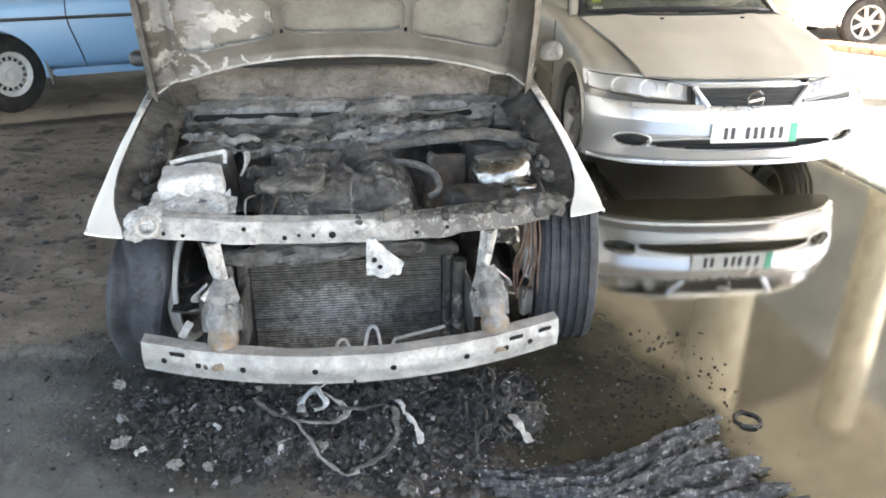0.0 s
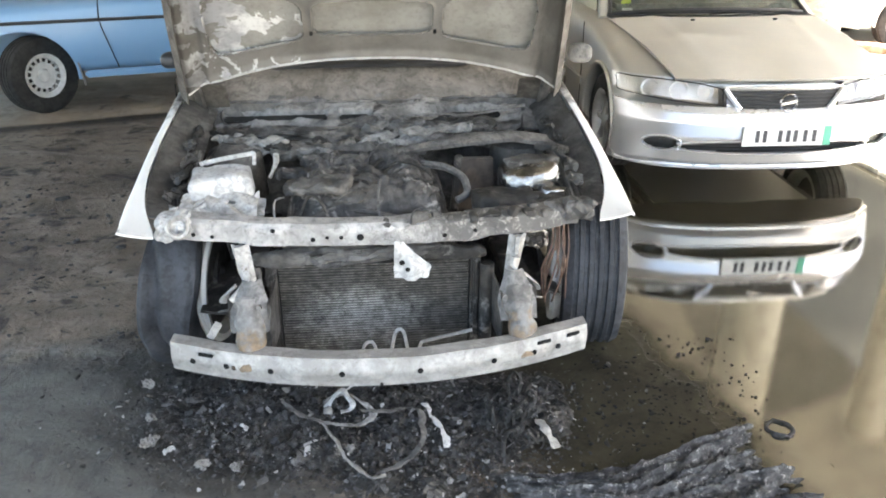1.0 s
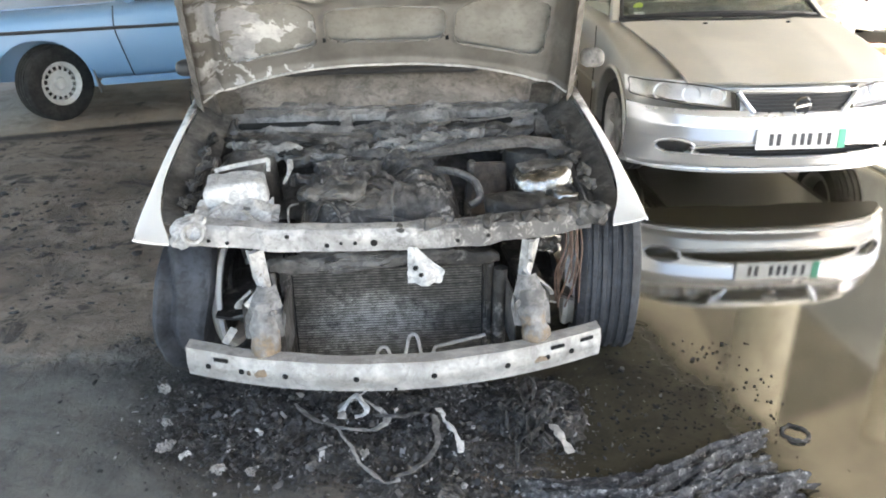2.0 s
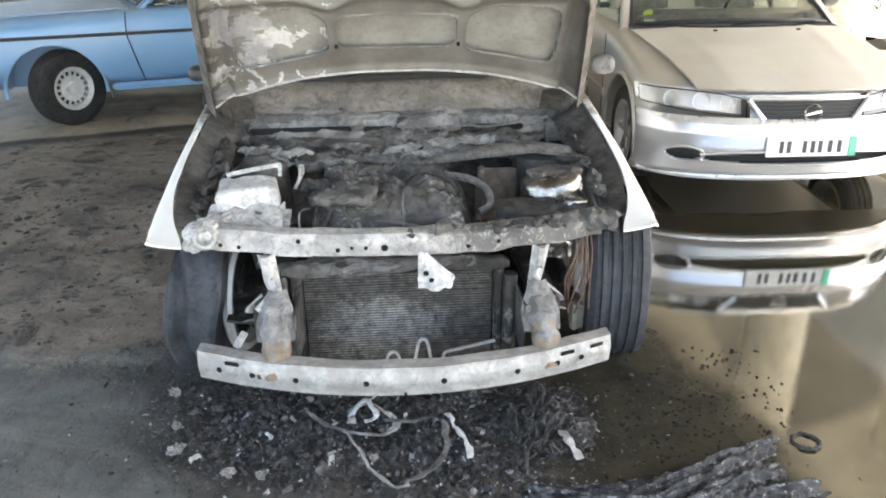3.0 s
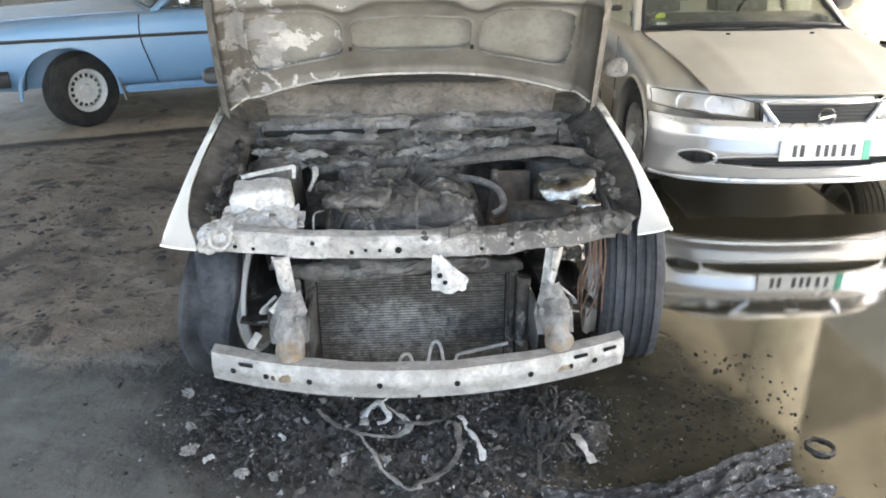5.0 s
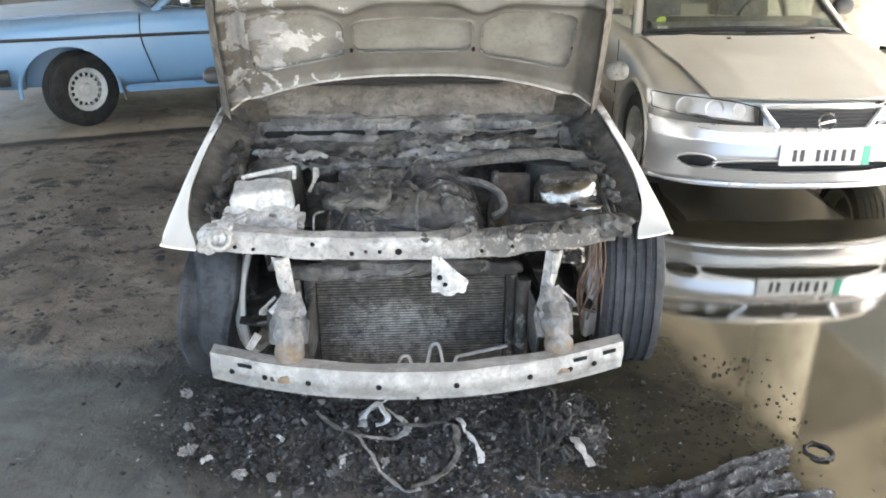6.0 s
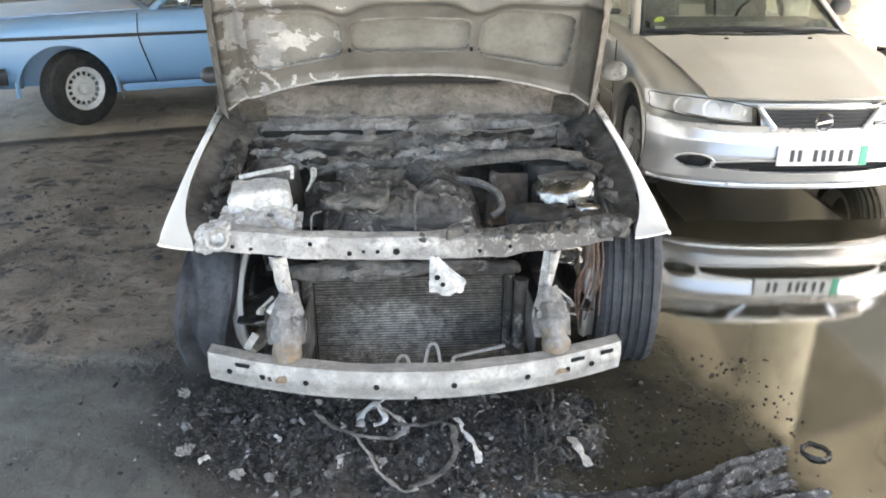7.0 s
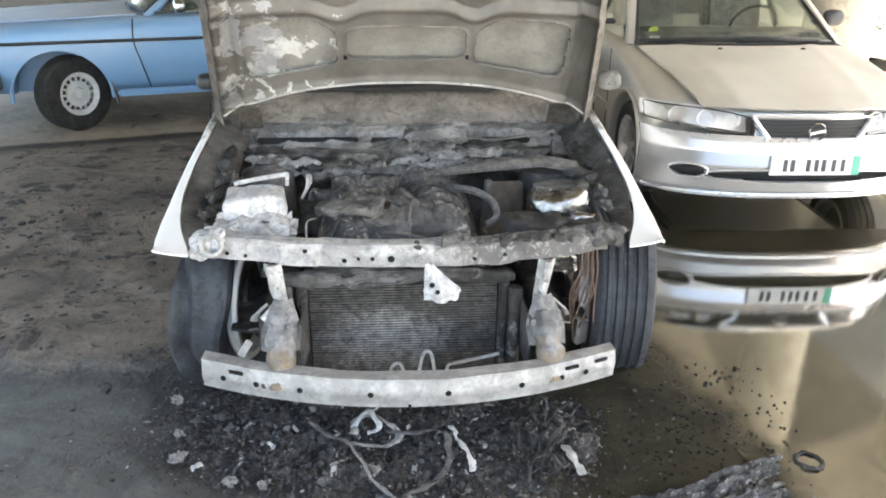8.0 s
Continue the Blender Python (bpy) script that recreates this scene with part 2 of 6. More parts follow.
M = {}
M["litter"] = litter_material()
M["rusty_box"] = rusty_box_material()
M["floor"] = floor_material()
M["hood"] = hood_material()
M["fender"] = fender_material()
M["beam"] = beam_material("scorched_beam", (0.52, 0.51, 0.485), (0.36, 0.34, 0.315), 0.0, 0.30)
M["cross"] = beam_material("sooty_crossmember", (0.55, 0.54, 0.525), (0.13, 0.125, 0.12), 0.75, 0.5, 0.7)
M["char"] = surf("charred_plastic", (0.013, 0.012, 0.011), (0.056, 0.051, 0.046), 7, (0.45, 0.8), 0.0, 0.9, 45, ((0.24, 0.226, 0.208), 11, 0.54, 0.70))
M["soot"] = surf("sooty_steel", (0.042, 0.040, 0.038), (0.155, 0.147, 0.138), 6, (0.45, 0.75), 0.1, 0.6, 40, ((0.28, 0.27, 0.26), 9, 0.60, 0.72))
M["engine_ash"] = surf("ash_dusted_char", (0.028, 0.026, 0.025), (0.13, 0.122, 0.116), 9, (0.5, 0.8), 0.0, 0.9, 50, ((0.34, 0.325, 0.31), 13, 0.55, 0.68))
M["ash"] = surf("grey_ash", (0.15, 0.145, 0.14), (0.36, 0.35, 0.335), 6, (0.8, 0.95), 0.0, 0.8, 50, ((0.035, 0.034, 0.033), 8, 0.56, 0.66))
M["white_ash"] = surf("white_ash", (0.46, 0.46, 0.455), (0.68, 0.68, 0.675), 9, (0.7, 0.9), 0.0, 0.5, 50, ((0.24, 0.22, 0.20), 12, 0.60, 0.72))
M["pale_steel"] = surf("pale_scorched_steel", (0.38, 0.37, 0.355), (0.62, 0.61, 0.59), 10, (0.45, 0.7), 0.2, 0.4, 60, ((0.12, 0.085, 0.05), 16, 0.62, 0.72))
M["grey_steel"] = surf("grey_scorched_steel", (0.11, 0.107, 0.104), (0.27, 0.262, 0.255), 10, (0.45, 0.7), 0.3, 0.5, 55, ((0.06, 0.05, 0.04), 16, 0.58, 0.7))
M["copper"] = surf("bare_copper_wire", (0.13, 0.085, 0.065), (0.24, 0.16, 0.125), 20, (0.5, 0.7), 0.4, 0.3, 90)
M["shiny"] = surf("melted_shiny_metal", (0.22, 0.21, 0.20), (0.60, 0.58, 0.55), 12, (0.10, 0.30), 0.95, 0.35, 30, ((0.04, 0.04, 0.04), 9, 0.54, 0.66))
M["fin"] = fin_material()
M["tyre"] = surf("scuffed_rubber", (0.028, 0.031, 0.037), (0.058, 0.063, 0.073), 8, (0.6, 0.8), 0.0, 0.35, 60, ((0.105, 0.11, 0.12), 9, 0.56, 0.75))
M["tyre_dusty"] = surf("dusty_rubber", (0.020, 0.020, 0.020), (0.048, 0.046, 0.044), 8, (0.7, 0.9), 0.0, 0.3, 60)
M["flank"] = surf("sooty_flank", (0.055, 0.048, 0.042), (0.15, 0.138, 0.122), 7, (0.4, 0.7), 0.2, 0.6, 50, ((0.42, 0.41, 0.39), 8, 0.62, 0.66))
M["brown_soot"] = surf("brown_scorched_steel", (0.035, 0.026, 0.020), (0.10, 0.075, 0.058), 8, (0.5, 0.8), 0.1, 0.6, 50)
M["wrinkle"] = surf("charred_fabric", (0.016, 0.015, 0.014), (0.080, 0.076, 0.071), 14, (0.5, 0.85), 0.0, 1.0, 70, ((0.36, 0.35, 0.335), 34, 0.56, 0.70))
M["alloy"] = plain("dull_alloy", (0.55, 0.55, 0.54), 0.4, 0.6)
M["cap"] = plain("white_steel_wheel", (0.74, 0.74, 0.72), 0.45, 0.1)
M["dark"] = plain("black_plastic", (0.02, 0.02, 0.021), 0.55)
# near-black paints the shade inside holes, slots and gaps; also colours seams and crumbs
M["black"] = plain("gap_shade_and_char", (0.006, 0.006, 0.006), 0.9)
M["hood_skin"] = hood_material("scorched_hood_skin", True)
M["scuttle"] = surf("scorched_scuttle", (0.15, 0.135, 0.12), (0.29, 0.265, 0.24), 5, (0.6, 0.85), 0.0, 0.6, 45, ((0.07, 0.06, 0.055), 9, 0.56, 0.68))
M["fibre"] = surf("charred_fibre_sheet", (0.026, 0.026, 0.028), (0.14, 0.138, 0.138), 24, (0.5, 0.85), 0.0, 1.0, 90, ((0.42, 0.41, 0.40), 48, 0.54, 0.68))
M["trim"] = plain("dark_trim", (0.035, 0.037, 0.042), 0.45)
M["chrome"] = plain("dull_chrome", (0.62, 0.62, 0.63), 0.22, 1.0)
M["gold"] = car_paint("dusty_champagne_paint", (0.52, 0.51, 0.485), (0.74, 0.71, 0.65), 0.95, 0.65, 0.26)
M["silver"] = car_paint("silver_bumper_paint", (0.74, 0.75, 0.78), (0.62, 0.61, 0.58), 0.4, 0.7, 0.24)
M["blue"] = car_paint("dusty_blue_paint", (0.16, 0.34, 0.57), (0.42, 0.50, 0.57), 0.45, 0.05, 0.3)
M["blue_hood"] = car_paint("dust_covered_blue_paint", (0.14, 0.26, 0.45), (0.52, 0.54, 0.57), 0.95, 0.05, 0.4)
M["white"] = car_paint("white_paint", (0.82, 0.82, 0.80), (0.6, 0.57, 0.5), 0.3, 0.0, 0.3)
M["black_paint"] = car_paint("black_paint", (0.02, 0.02, 0.022), (0.2, 0.19, 0.17), 0.3, 0.0, 0.25)
M["glass"] = glass("car_glass", (0.86, 0.92, 0.87))
M["lens"] = glass("lamp_glass", (0.95, 0.95, 0.95), 0.05)
M["reflector"] = plain("lamp_reflector", (0.88, 0.88, 0.88), 0.32, 0.85)
M["amber"] = plain("amber_lens", (0.7, 0.3, 0.05), 0.25)
M["red"] = plain("red_lens", (0.45, 0.02, 0.02), 0.25)
M["plate"] = plain("white_plate", (0.80, 0.81, 0.80), 0.4)
M["plate_green"] = plain("green_plate_band", (0.10, 0.50, 0.33), 0.4)
M["plate_ink"] = plain("dark_plate_ink", (0.05, 0.05, 0.06), 0.5)
M["sticker"] = plain("yellow_green_sticker", (0.45, 0.55, 0.12), 0.5)
M["paper"] = plain("white_paper", (0.8, 0.8, 0.78), 0.7)
M["cloth"] = surf("grey_seat_cloth", (0.20, 0.20, 0.20), (0.30, 0.30, 0.30), 9, (0.8, 0.95), 0, 0.3, 120)
M["plaster"] = surf("painted_concrete", (0.80, 0.77, 0.68), (0.74, 0.70, 0.61), 1.5, (0.75, 0.9), 0, 0.15, 25, ((0.5, 0.46, 0.38), 2.5, 0.62, 0.75))
M["column_paint"] = surf("worn_cream_paint", (0.50, 0.465, 0.39), (0.42, 0.39, 0.32), 2.5, (0.7, 0.9), 0, 0.15, 25)
M["facade"] = surf("weathered_concrete", (0.19, 0.18, 0.15), (0.09, 0.088, 0.075), 0.35, (0.8, 0.95), 0, 0.2, 6)
M["soffit"] = surf("painted_soffit", (0.20, 0.188, 0.155), (0.16, 0.15, 0.125), 0.8, (0.8, 0.95), 0, 0.2, 20)
# darker copy of the ceiling, for the bay that dims the floor's reflection
M["slab"] = surf("darkened_bay_slab", (0.10, 0.095, 0.08), (0.06, 0.058, 0.05), 1.2, (0.8, 0.95), 0, 0.2, 20, ((0.30, 0.28, 0.24), 1.6, 0.6, 0.75))
M["coping"] = surf("terracotta_coping", (0.55, 0.30, 0.20), (0.62, 0.40, 0.28), 3, (0.7, 0.9), 0, 0.3, 30)


# ---- mesh helpers ----
def part(name, bm, material, parent=None, label="", smooth=True, tags=None):
    """Links a bmesh as one mesh object, under a thing or a part where one is given."""
    me = bpy.data.meshes.new(name)
    bmesh.ops.recalc_face_normals(bm, faces=bm.faces)
    bm.to_mesh(me)
    bm.free()
    if smooth:
        me.polygons.foreach_set("use_smooth", [True] * len(me.polygons))
        me.set_sharp_from_angle(angle=radians(40))
    me.materials.append(M[material])
    ob = new(name, me)
    if parent is not None:
        ob.parent = parent
    if label:
        tagged(ob, label)
    if tags:
        tagged(ob, *tags)
    return ob


def thing(name, m, label, category, group="", kind=""):
    ob = new(name)
    ob.matrix_world = m
    ob.empty_display_size = 0.1
    return tagged(ob, label, category, group, kind)


def box(bm, c, size, turn=(0, 0, 0), bevel=0.0):
    m = pose(*c, *turn) @ Matrix.Diagonal((*size, 1))
    made = bmesh.ops.create_cube(bm, size=1, matrix=m)["verts"]
    if bevel:
        edges = list({e for v in made for e in v.link_edges})
        bmesh.ops.bevel(bm, geom=edges, offset=bevel, segments=2, affect="EDGES")
    return bm


def cyl(bm, a, b, r, r2=None, n=16):
    a, b = Vector(a), Vector(b)
    d = b - a
    m = Matrix.Translation((a + b) / 2) @ d.to_track_quat("Z", "Y").to_matrix().to_4x4()
    bmesh.ops.create_cone(bm, cap_ends=True, segments=n, radius1=r, radius2=r if r2 is None else r2, depth=d.length, matrix=m)
    return bm


def tube(bm, pts, r, n=8, flat=1.0):
    """A round (or flattened) bar swept along points, smoothed."""
    pts = [Vector(p) for p in pts]
    fine = []
    for i in range(len(pts) - 1):
        p0, p1, p2, p3 = pts[max(i - 1, 0)], pts[i], pts[i + 1], pts[min(i + 2, len(pts) - 1)]
        for k in range(5):
            t = k / 5
            fine.append(0.5 * ((2 * p1) + (p2 - p0) * t + (2 * p0 - 5 * p1 + 4 * p2 - p3) * t * t + (3 * p1 - p0 - 3 * p2 + p3) * t ** 3))
    fine.append(pts[-1])
    rings, up = [], Vector((0.13, 0.21, 0.97)).normalized()
    for i, p in enumerate(fine):
        d = (fine[min(i + 1, len(fine) - 1)] - fine[max(i - 1, 0)]).normalized()
        s = d.cross(up).normalized()
        u = s.cross(d)
        rr = r(i / (len(fine) - 1)) if callable(r) else r
        rings.append([bm.verts.new(p + rr * (math.cos(a) * s + flat * math.sin(a) * u)) for a in (2 * math.pi * k / n for k in range(n))])
    for q, w in zip(rings, rings[1:]):
        for k in range(n):
            bm.faces.new((q[k], q[(k + 1) % n], w[(k + 1) % n], w[k]))
    bm.faces.new(rings[0][::-1])
    bm.faces.new(rings[-1])
    return bm


def sheet(bm, fn, nu, nv, thick=0.0, keep=None):
    """A surface fn(u, v) on 0..1 x 0..1, given thickness; keep(u, v) leaves openings."""
    g = [[Vector(fn(i / nu, j / nv)) for j in range(nv + 1)] for i in range(nu + 1)]
    nrm = [[(g[min(i + 1, nu)][j] - g[max(i - 1, 0)][j]).cross(g[i][min(j + 1, nv)] - g[i][max(j - 1, 0)]).normalized() for j in range(nv + 1)] for i in range(nu + 1)]
    top = [[bm.verts.new(p) for p in row] for row in g]
    cells = [(i, j) for i in range(nu) for j in range(nv) if keep is None or keep((i + 0.5) / nu, (j + 0.5) / nv)]
    for i, j in cells:
        bm.faces.new((top[i][j], top[i + 1][j], top[i + 1][j + 1], top[i][j + 1]))
    if thick:
        low = [[bm.verts.new(g[i][j] - nrm[i][j] * thick) for j in range(nv + 1)] for i in range(nu + 1)]
        for i, j in cells:
            bm.faces.new((low[i][j + 1], low[i + 1][j + 1], low[i + 1][j], low[i][j]))
        have = set(cells)
        for i, j in cells:
            for di, dj, a, b in ((-1, 0, (i, j), (i, j + 1)), (1, 0, (i + 1, j + 1), (i + 1, j)), (0, -1, (i + 1, j), (i, j)), (0, 1, (i, j + 1), (i + 1, j + 1))):
                if (i + di, j + dj) not in have:
                    bm.faces.new((top[a[0]][a[1]], top[b[0]][b[1]], low[b[0]][b[1]], low[a[0]][a[1]]))
    bmesh.ops.delete(bm, geom=[v for v in bm.verts if not v.link_faces], context="VERTS")
    return bm


def lathe(bm, profile, m, n=40):
    """A profile of (radius, along) turned about the x axis of m."""
    rings = []
    for r, x in profile:
        if r < 1e-5:
            rings.append([bm.verts.new(m @ Vector((x, 0, 0)))] * n)
        else:
            rings.append([bm.verts.new(m @ Vector((x, r * math.cos(a), r * math.sin(a)))) for a in (2 * math.pi * k / n for k in range(n))])
    for q, w in zip(rings, rings[1:]):
        for k in range(n):
            vs = list(dict.fromkeys((q[k], q[(k + 1) % n], w[(k + 1) % n], w[k])))
            if len(vs) > 2:
                bm.faces.new(vs)
    return bm


def rumple(bm, amount, scale, seed=0.0):
    """Moves vertices by turbulence, for melted and crumpled things."""
    for v in bm.verts:
        v.co += amount * Vector(noise.noise_vector(v.co * scale + Vector((seed, seed * 2, -seed)), noise_basis="PERLIN_ORIGINAL"))
        v.co += amount * 0.4 * Vector(noise.noise_vector(v.co * scale * 2.9 + Vector((seed, 0, seed)), noise_basis="PERLIN_ORIGINAL"))
    return bm


def lump(bm, c, size, turn=(0, 0, 0), level=4, square=0.6, amount=0.02, scale=9.0, seed=0.0):
    """A rounded block, rumpled."""
    made = bmesh.ops.create_icosphere(bm, subdivisions=level, radius=1)["verts"]
    m = pose(*c, *turn)
    for v in made:
        p = Vector([math.copysign(abs(a) ** square, a) for a in v.co])
        p = Vector((p.x * size[0] / 2, p.y * size[1] / 2, p.z * size[2] / 2))
        q = m @ p
        q += amount * Vector(noise.noise_vector(q * scale + Vector((seed, seed, seed)), noise_basis="PERLIN_ORIGINAL"))
        q += amount * 0.5 * Vector(noise.noise_vector(q * scale * 2.7 + Vector((0, seed, 0)), noise_basis="PERLIN_ORIGINAL"))
        v.co = q
    return bm


def baked(ob, cutters=()):
    """Replaces an object's mesh by what its modifiers and the cutters make of it."""
    for c in cutters:
        mod = ob.modifiers.new("cut", "BOOLEAN")
        mod.operation, mod.object, mod.solver = "DIFFERENCE", c, "EXACT"
    bpy.context.view_layer.update()
    me = bpy.data.meshes.new_from_object(ob.evaluated_get(bpy.context.evaluated_depsgraph_get()))
    ob.modifiers.clear()
    ob.data = me
    me.polygons.foreach_set("use_smooth", [True] * len(me.polygons))
    me.set_sharp_from_angle(angle=radians(35))
    for c in cutters:
        bpy.data.objects.remove(c)
    return ob


# ---- the hall ----
def floor_sheet():
    bm = bmesh.new()
    bmesh.ops.create_grid(bm, x_segments=8, y_segments=8, size=1500)
    return part("ground", bm, "floor", smooth=False, tags=("dirty concrete floor, sooty and dry, wet and mirroring in places", "floor", "", "structure"))


floor_sheet()


def slab(name, lo, hi, material, label, category, bevel=0.0):
    bm = bmesh.new()
    box(bm, [(a + b) / 2 for a, b in zip(lo, hi)], [b - a for a, b in zip(lo, hi)], bevel=bevel)
    return part(name, bm, material, smooth=False, tags=(label, category, "", "structure"))


EDGE = 0.30   # the open side of the hall runs askew: x falls by this for each metre of y


def open_side(y, off=0.0):
    return 1.93 + EDGE * (5.45 - y) + off


def plate_of(name, outline, lo, hi, material, label, category):
    """A flat slab with a given outline."""
    bm = bmesh.new()
    low = [bm.verts.new((x, y, lo)) for x, y in outline]
    top = [bm.verts.new((x, y, hi)) for x, y in outline]
    bm.faces.new(low[::-1])
    bm.faces.new(top)
    n = len(outline)
    for k in range(n):
        bm.faces.new((low[k], low[(k + 1) % n], top[(k + 1) % n], top[k]))
    return part(name, bm, material, smooth=False, tags=(label, category, "", "structure"))


plate_of("ceiling_1", [(-9.5, -1.0), (open_side(-1, 2.6), -1.0), (open_side(8.25, 2.6), 8.25), (1.95, 7.05), (1.35, 13.0), (-9.5, 13.0)], 3.45, 3.7, "soffit", "painted concrete ceiling slab of the parking hall", "ceiling")
# unseen bay added in a darker colour, to darken the mirror image beyond the column
plate_of("ceiling_2", [(1.96, 7.06), (open_side(8.26, 2.6), 8.26), (open_side(13, 2.6), 13.0), (1.36, 13.0)], 3.45, 3.7, "slab", "bare dark concrete ceiling bay", "ceiling")
for k, yy in enumerate((0.2, 11.2)):
    slab(f"beam_{k + 1}", (-9.5, yy, 3.05), (open_side(yy + 0.45, 2.55), yy + 0.45, 3.448), "plaster", "pale painted concrete ceiling beam", "beam", 0.015)
slab("wall_north", (-9.5, 13.002, 0), (1.2, 13.25, 3.7), "plaster", "pale painted back wall of the hall", "wall")
# unseen pale wall, added to hide the low sky and bounce light back
slab("bounce_wall_east", (15.5, -6.0, 0), (15.75, 15.0, 2.6), "plaster", "pale wall across the sunlit yard", "wall")
# unseen tall wall, added so the wet floor mirrors grey instead of sky
slab("sky_block_yard", (2.6, 15.002, 0), (16.0, 15.3, 13.0), "facade", "grey concrete wall of a building behind the yard", "wall")


def column(x, y, r, label):
    bm = bmesh.new()
    cyl(bm, (x, y, 0), (x, y, 3.449), r, n=48)
    return part("column", bm, "column_paint", tags=(label, "column", "columns of the hall", "structure"))


column(1.85, 7.0, 0.27, "round pale painted concrete column beside the parked cars")
column(3.28, 7.3, 0.19, "slim round pale concrete column at the open side")


def kerb():
    """Flush pale kerb along the open side, in lengths."""
    th = thing("kerb", pose(open_side(5.45), 5.45, 0, 0, 0, math.degrees(math.atan(EDGE))), "low pale concrete kerb along the open side of the hall", "kerb", kind="structure")
    for k in range(11):
        part("kerb_stone", box(bmesh.new(), (0.13, -5.2 + k * 0.9, 0.005), (0.26, 0.892, 0.05), bevel=0.008), "plaster", th)


kerb()


def terracotta_edge():
    th = thing("brick_edge", pose(3.62, 10.05, 0, 0, 0, -34), "low terracotta edging beside the parked white car", "kerb", kind="structure")
    for k in range(9):
        part("edging_brick", box(bmesh.new(), (-0.35 + k * 0.25, 0, 0.04), (0.242, 0.30, 0.09), bevel=0.008), "coping", th)


terracotta_edge()


# ---- wheels ----
def wheel(parent, c, steer=0.0, r=0.31, w=0.205, rim="alloy", tyre="tyre_dusty", out=1, kind="spoke", flat=0.0, grooves=4, ratio=0.66):
    """A wheel with tyre and rim; out is the side that its face looks to."""
    m = pose(*c, 0, 0, steer) @ Matrix.Diagonal((out, 1, 1, 1))
    rr, h = r * ratio, w / 2
    prof = [(rr * 0.97, -h * 0.80), (rr * 1.04, -h * 0.95), (r * 0.84, -h * 1.04), (r * 0.955, -h * 0.96), (r * 0.985, -h * 0.82)]
    for k in range(grooves if not flat else 0):
        x = -h * 0.62 + k * h * 1.24 / (grooves - 1)
        prof += [(r, x - 0.010), (r - 0.008, x - 0.006), (r - 0.008, x + 0.006), (r, x + 0.010)]
    if flat:
        prof += [(r, h * (0.10 * k - 0.75)) for k in range(16)]
    prof += [(r * 0.985, h * 0.82), (r * 0.955, h * 0.96), (r * 0.84, h * 1.04), (rr * 1.04, h * 0.95), (rr * 0.97, h * 0.80), (rr * 0.97, -h * 0.80)]
    bm = lathe(bmesh.new(), prof, m, 56)
    if flat:
        inv = m.inverted()
        for v in bm.verts:   # creased and sagging rubber
            q = inv @ v.co
            rad = math.hypot(q.y, q.z)
            if rad > r * 0.8:
                crease = q.x - (0.030 + 0.22 * q.z * abs(q.z) / r)
                cut = 0.034 * math.exp(-(crease / 0.020) ** 2) + 0.012 * math.exp(-((crease + 0.07) / 0.03) ** 2)
                v.co = m @ Vector((q.x - 0.02 * math.sin(q.z * 9), q.y * (1 - cut / rad), q.z * (1 - cut / rad)))
            low = max(0.0, 1 - (v.co.z - c[2] + r) / 0.16)
            v.co.x += (v.co.x - c[0]) * 0.25 * low
            v.co += flat * Vector(noise.noise_vector(v.co * 6, noise_basis="PERLIN_ORIGINAL"))
            v.co.z = max(v.co.z, 0.002)
    whl = part("wheel", bm, tyre, parent)
    whl.name = "tyre"
    bm = lathe(bmesh.new(), [(rr * 0.99, -h * 0.85), (rr * 1.10, -h * 1.00), (rr * 0.95, -h * 0.97), (rr * 0.88, -h * 0.8), (rr * 0.86, -h * 0.4), (rr * 0.86, h * 0.5), (rr * 0.95, h * 0.86), (rr * 1.03, h * 0.97), (rr * 0.99, h * 0.85)], m, 40)
    if kind == "spoke":
        for k in range(7):
            a = 2 * math.pi * k / 7
            box(bm, m @ Vector((h * 0.55, math.cos(a) * rr * 0.55, math.sin(a) * rr * 0.55)), (0.03, 0.045, rr * 0.75), (math.degrees(a) - 90, 0, steer), 0.006)
        lathe(bm, [(0, h * 0.72), (rr * 0.22, h * 0.70), (rr * 0.26, h * 0.45), (0, h * 0.45)], m, 20)
    elif kind == "cap":   # pierced disc with a ring of oblong holes and a raised hub
        n = 16
        lathe(bm, [(0, h * 0.86), (rr * 0.26, h * 0.84), (rr * 0.32, h * 0.62), (rr * 0.56, h * 0.70), (rr * 0.62, h * 0.72), (rr * 0.62, h * 0.55), (0, h * 0.5)], m, 40)
        lathe(bm, [(rr * 0.82, h * 0.70), (rr * 0.92, h * 0.80), (rr * 0.97, h * 0.92), (rr * 0.97, h * 0.6), (rr * 0.82, h * 0.55), (rr * 0.82, h * 0.70)], m, 40)
        for k in range(n):
            a = 2 * math.pi * k / n
            box(bm, m @ Vector((h * 0.64, math.cos(a) * rr * 0.72, math.sin(a) * rr * 0.72)), (0.02, 0.017, rr * 0.22), (math.degrees(a) - 90, 0, steer), 0.004)
    else:
        lathe(bm, [(rr * 0.9, h * 0.2), (rr * 0.5, h * 0.35), (rr * 0.3, h * 0.2), (0, h * 0.2)], m, 32)
    part("rim", bm, rim, whl)
    if kind == "none":
        part("rim_lip", lathe(bmesh.new(), [(rr * 0.93, -h * 1.02), (rr * 0.99, -h * 1.36), (rr * 1.09, -h * 1.38), (rr * 1.13, -h * 1.24), (rr * 0.92, -h * 0.6), (rr * 0.93, -h * 1.02)], m, 48), "cap", whl)
        part("brake_disc", lathe(bmesh.new(), [(0, -h * 1.02), (rr * 0.86, -h * 1.0), (rr * 0.86, -h * 0.7), (0, -h * 0.7)], m, 32), "char", whl)
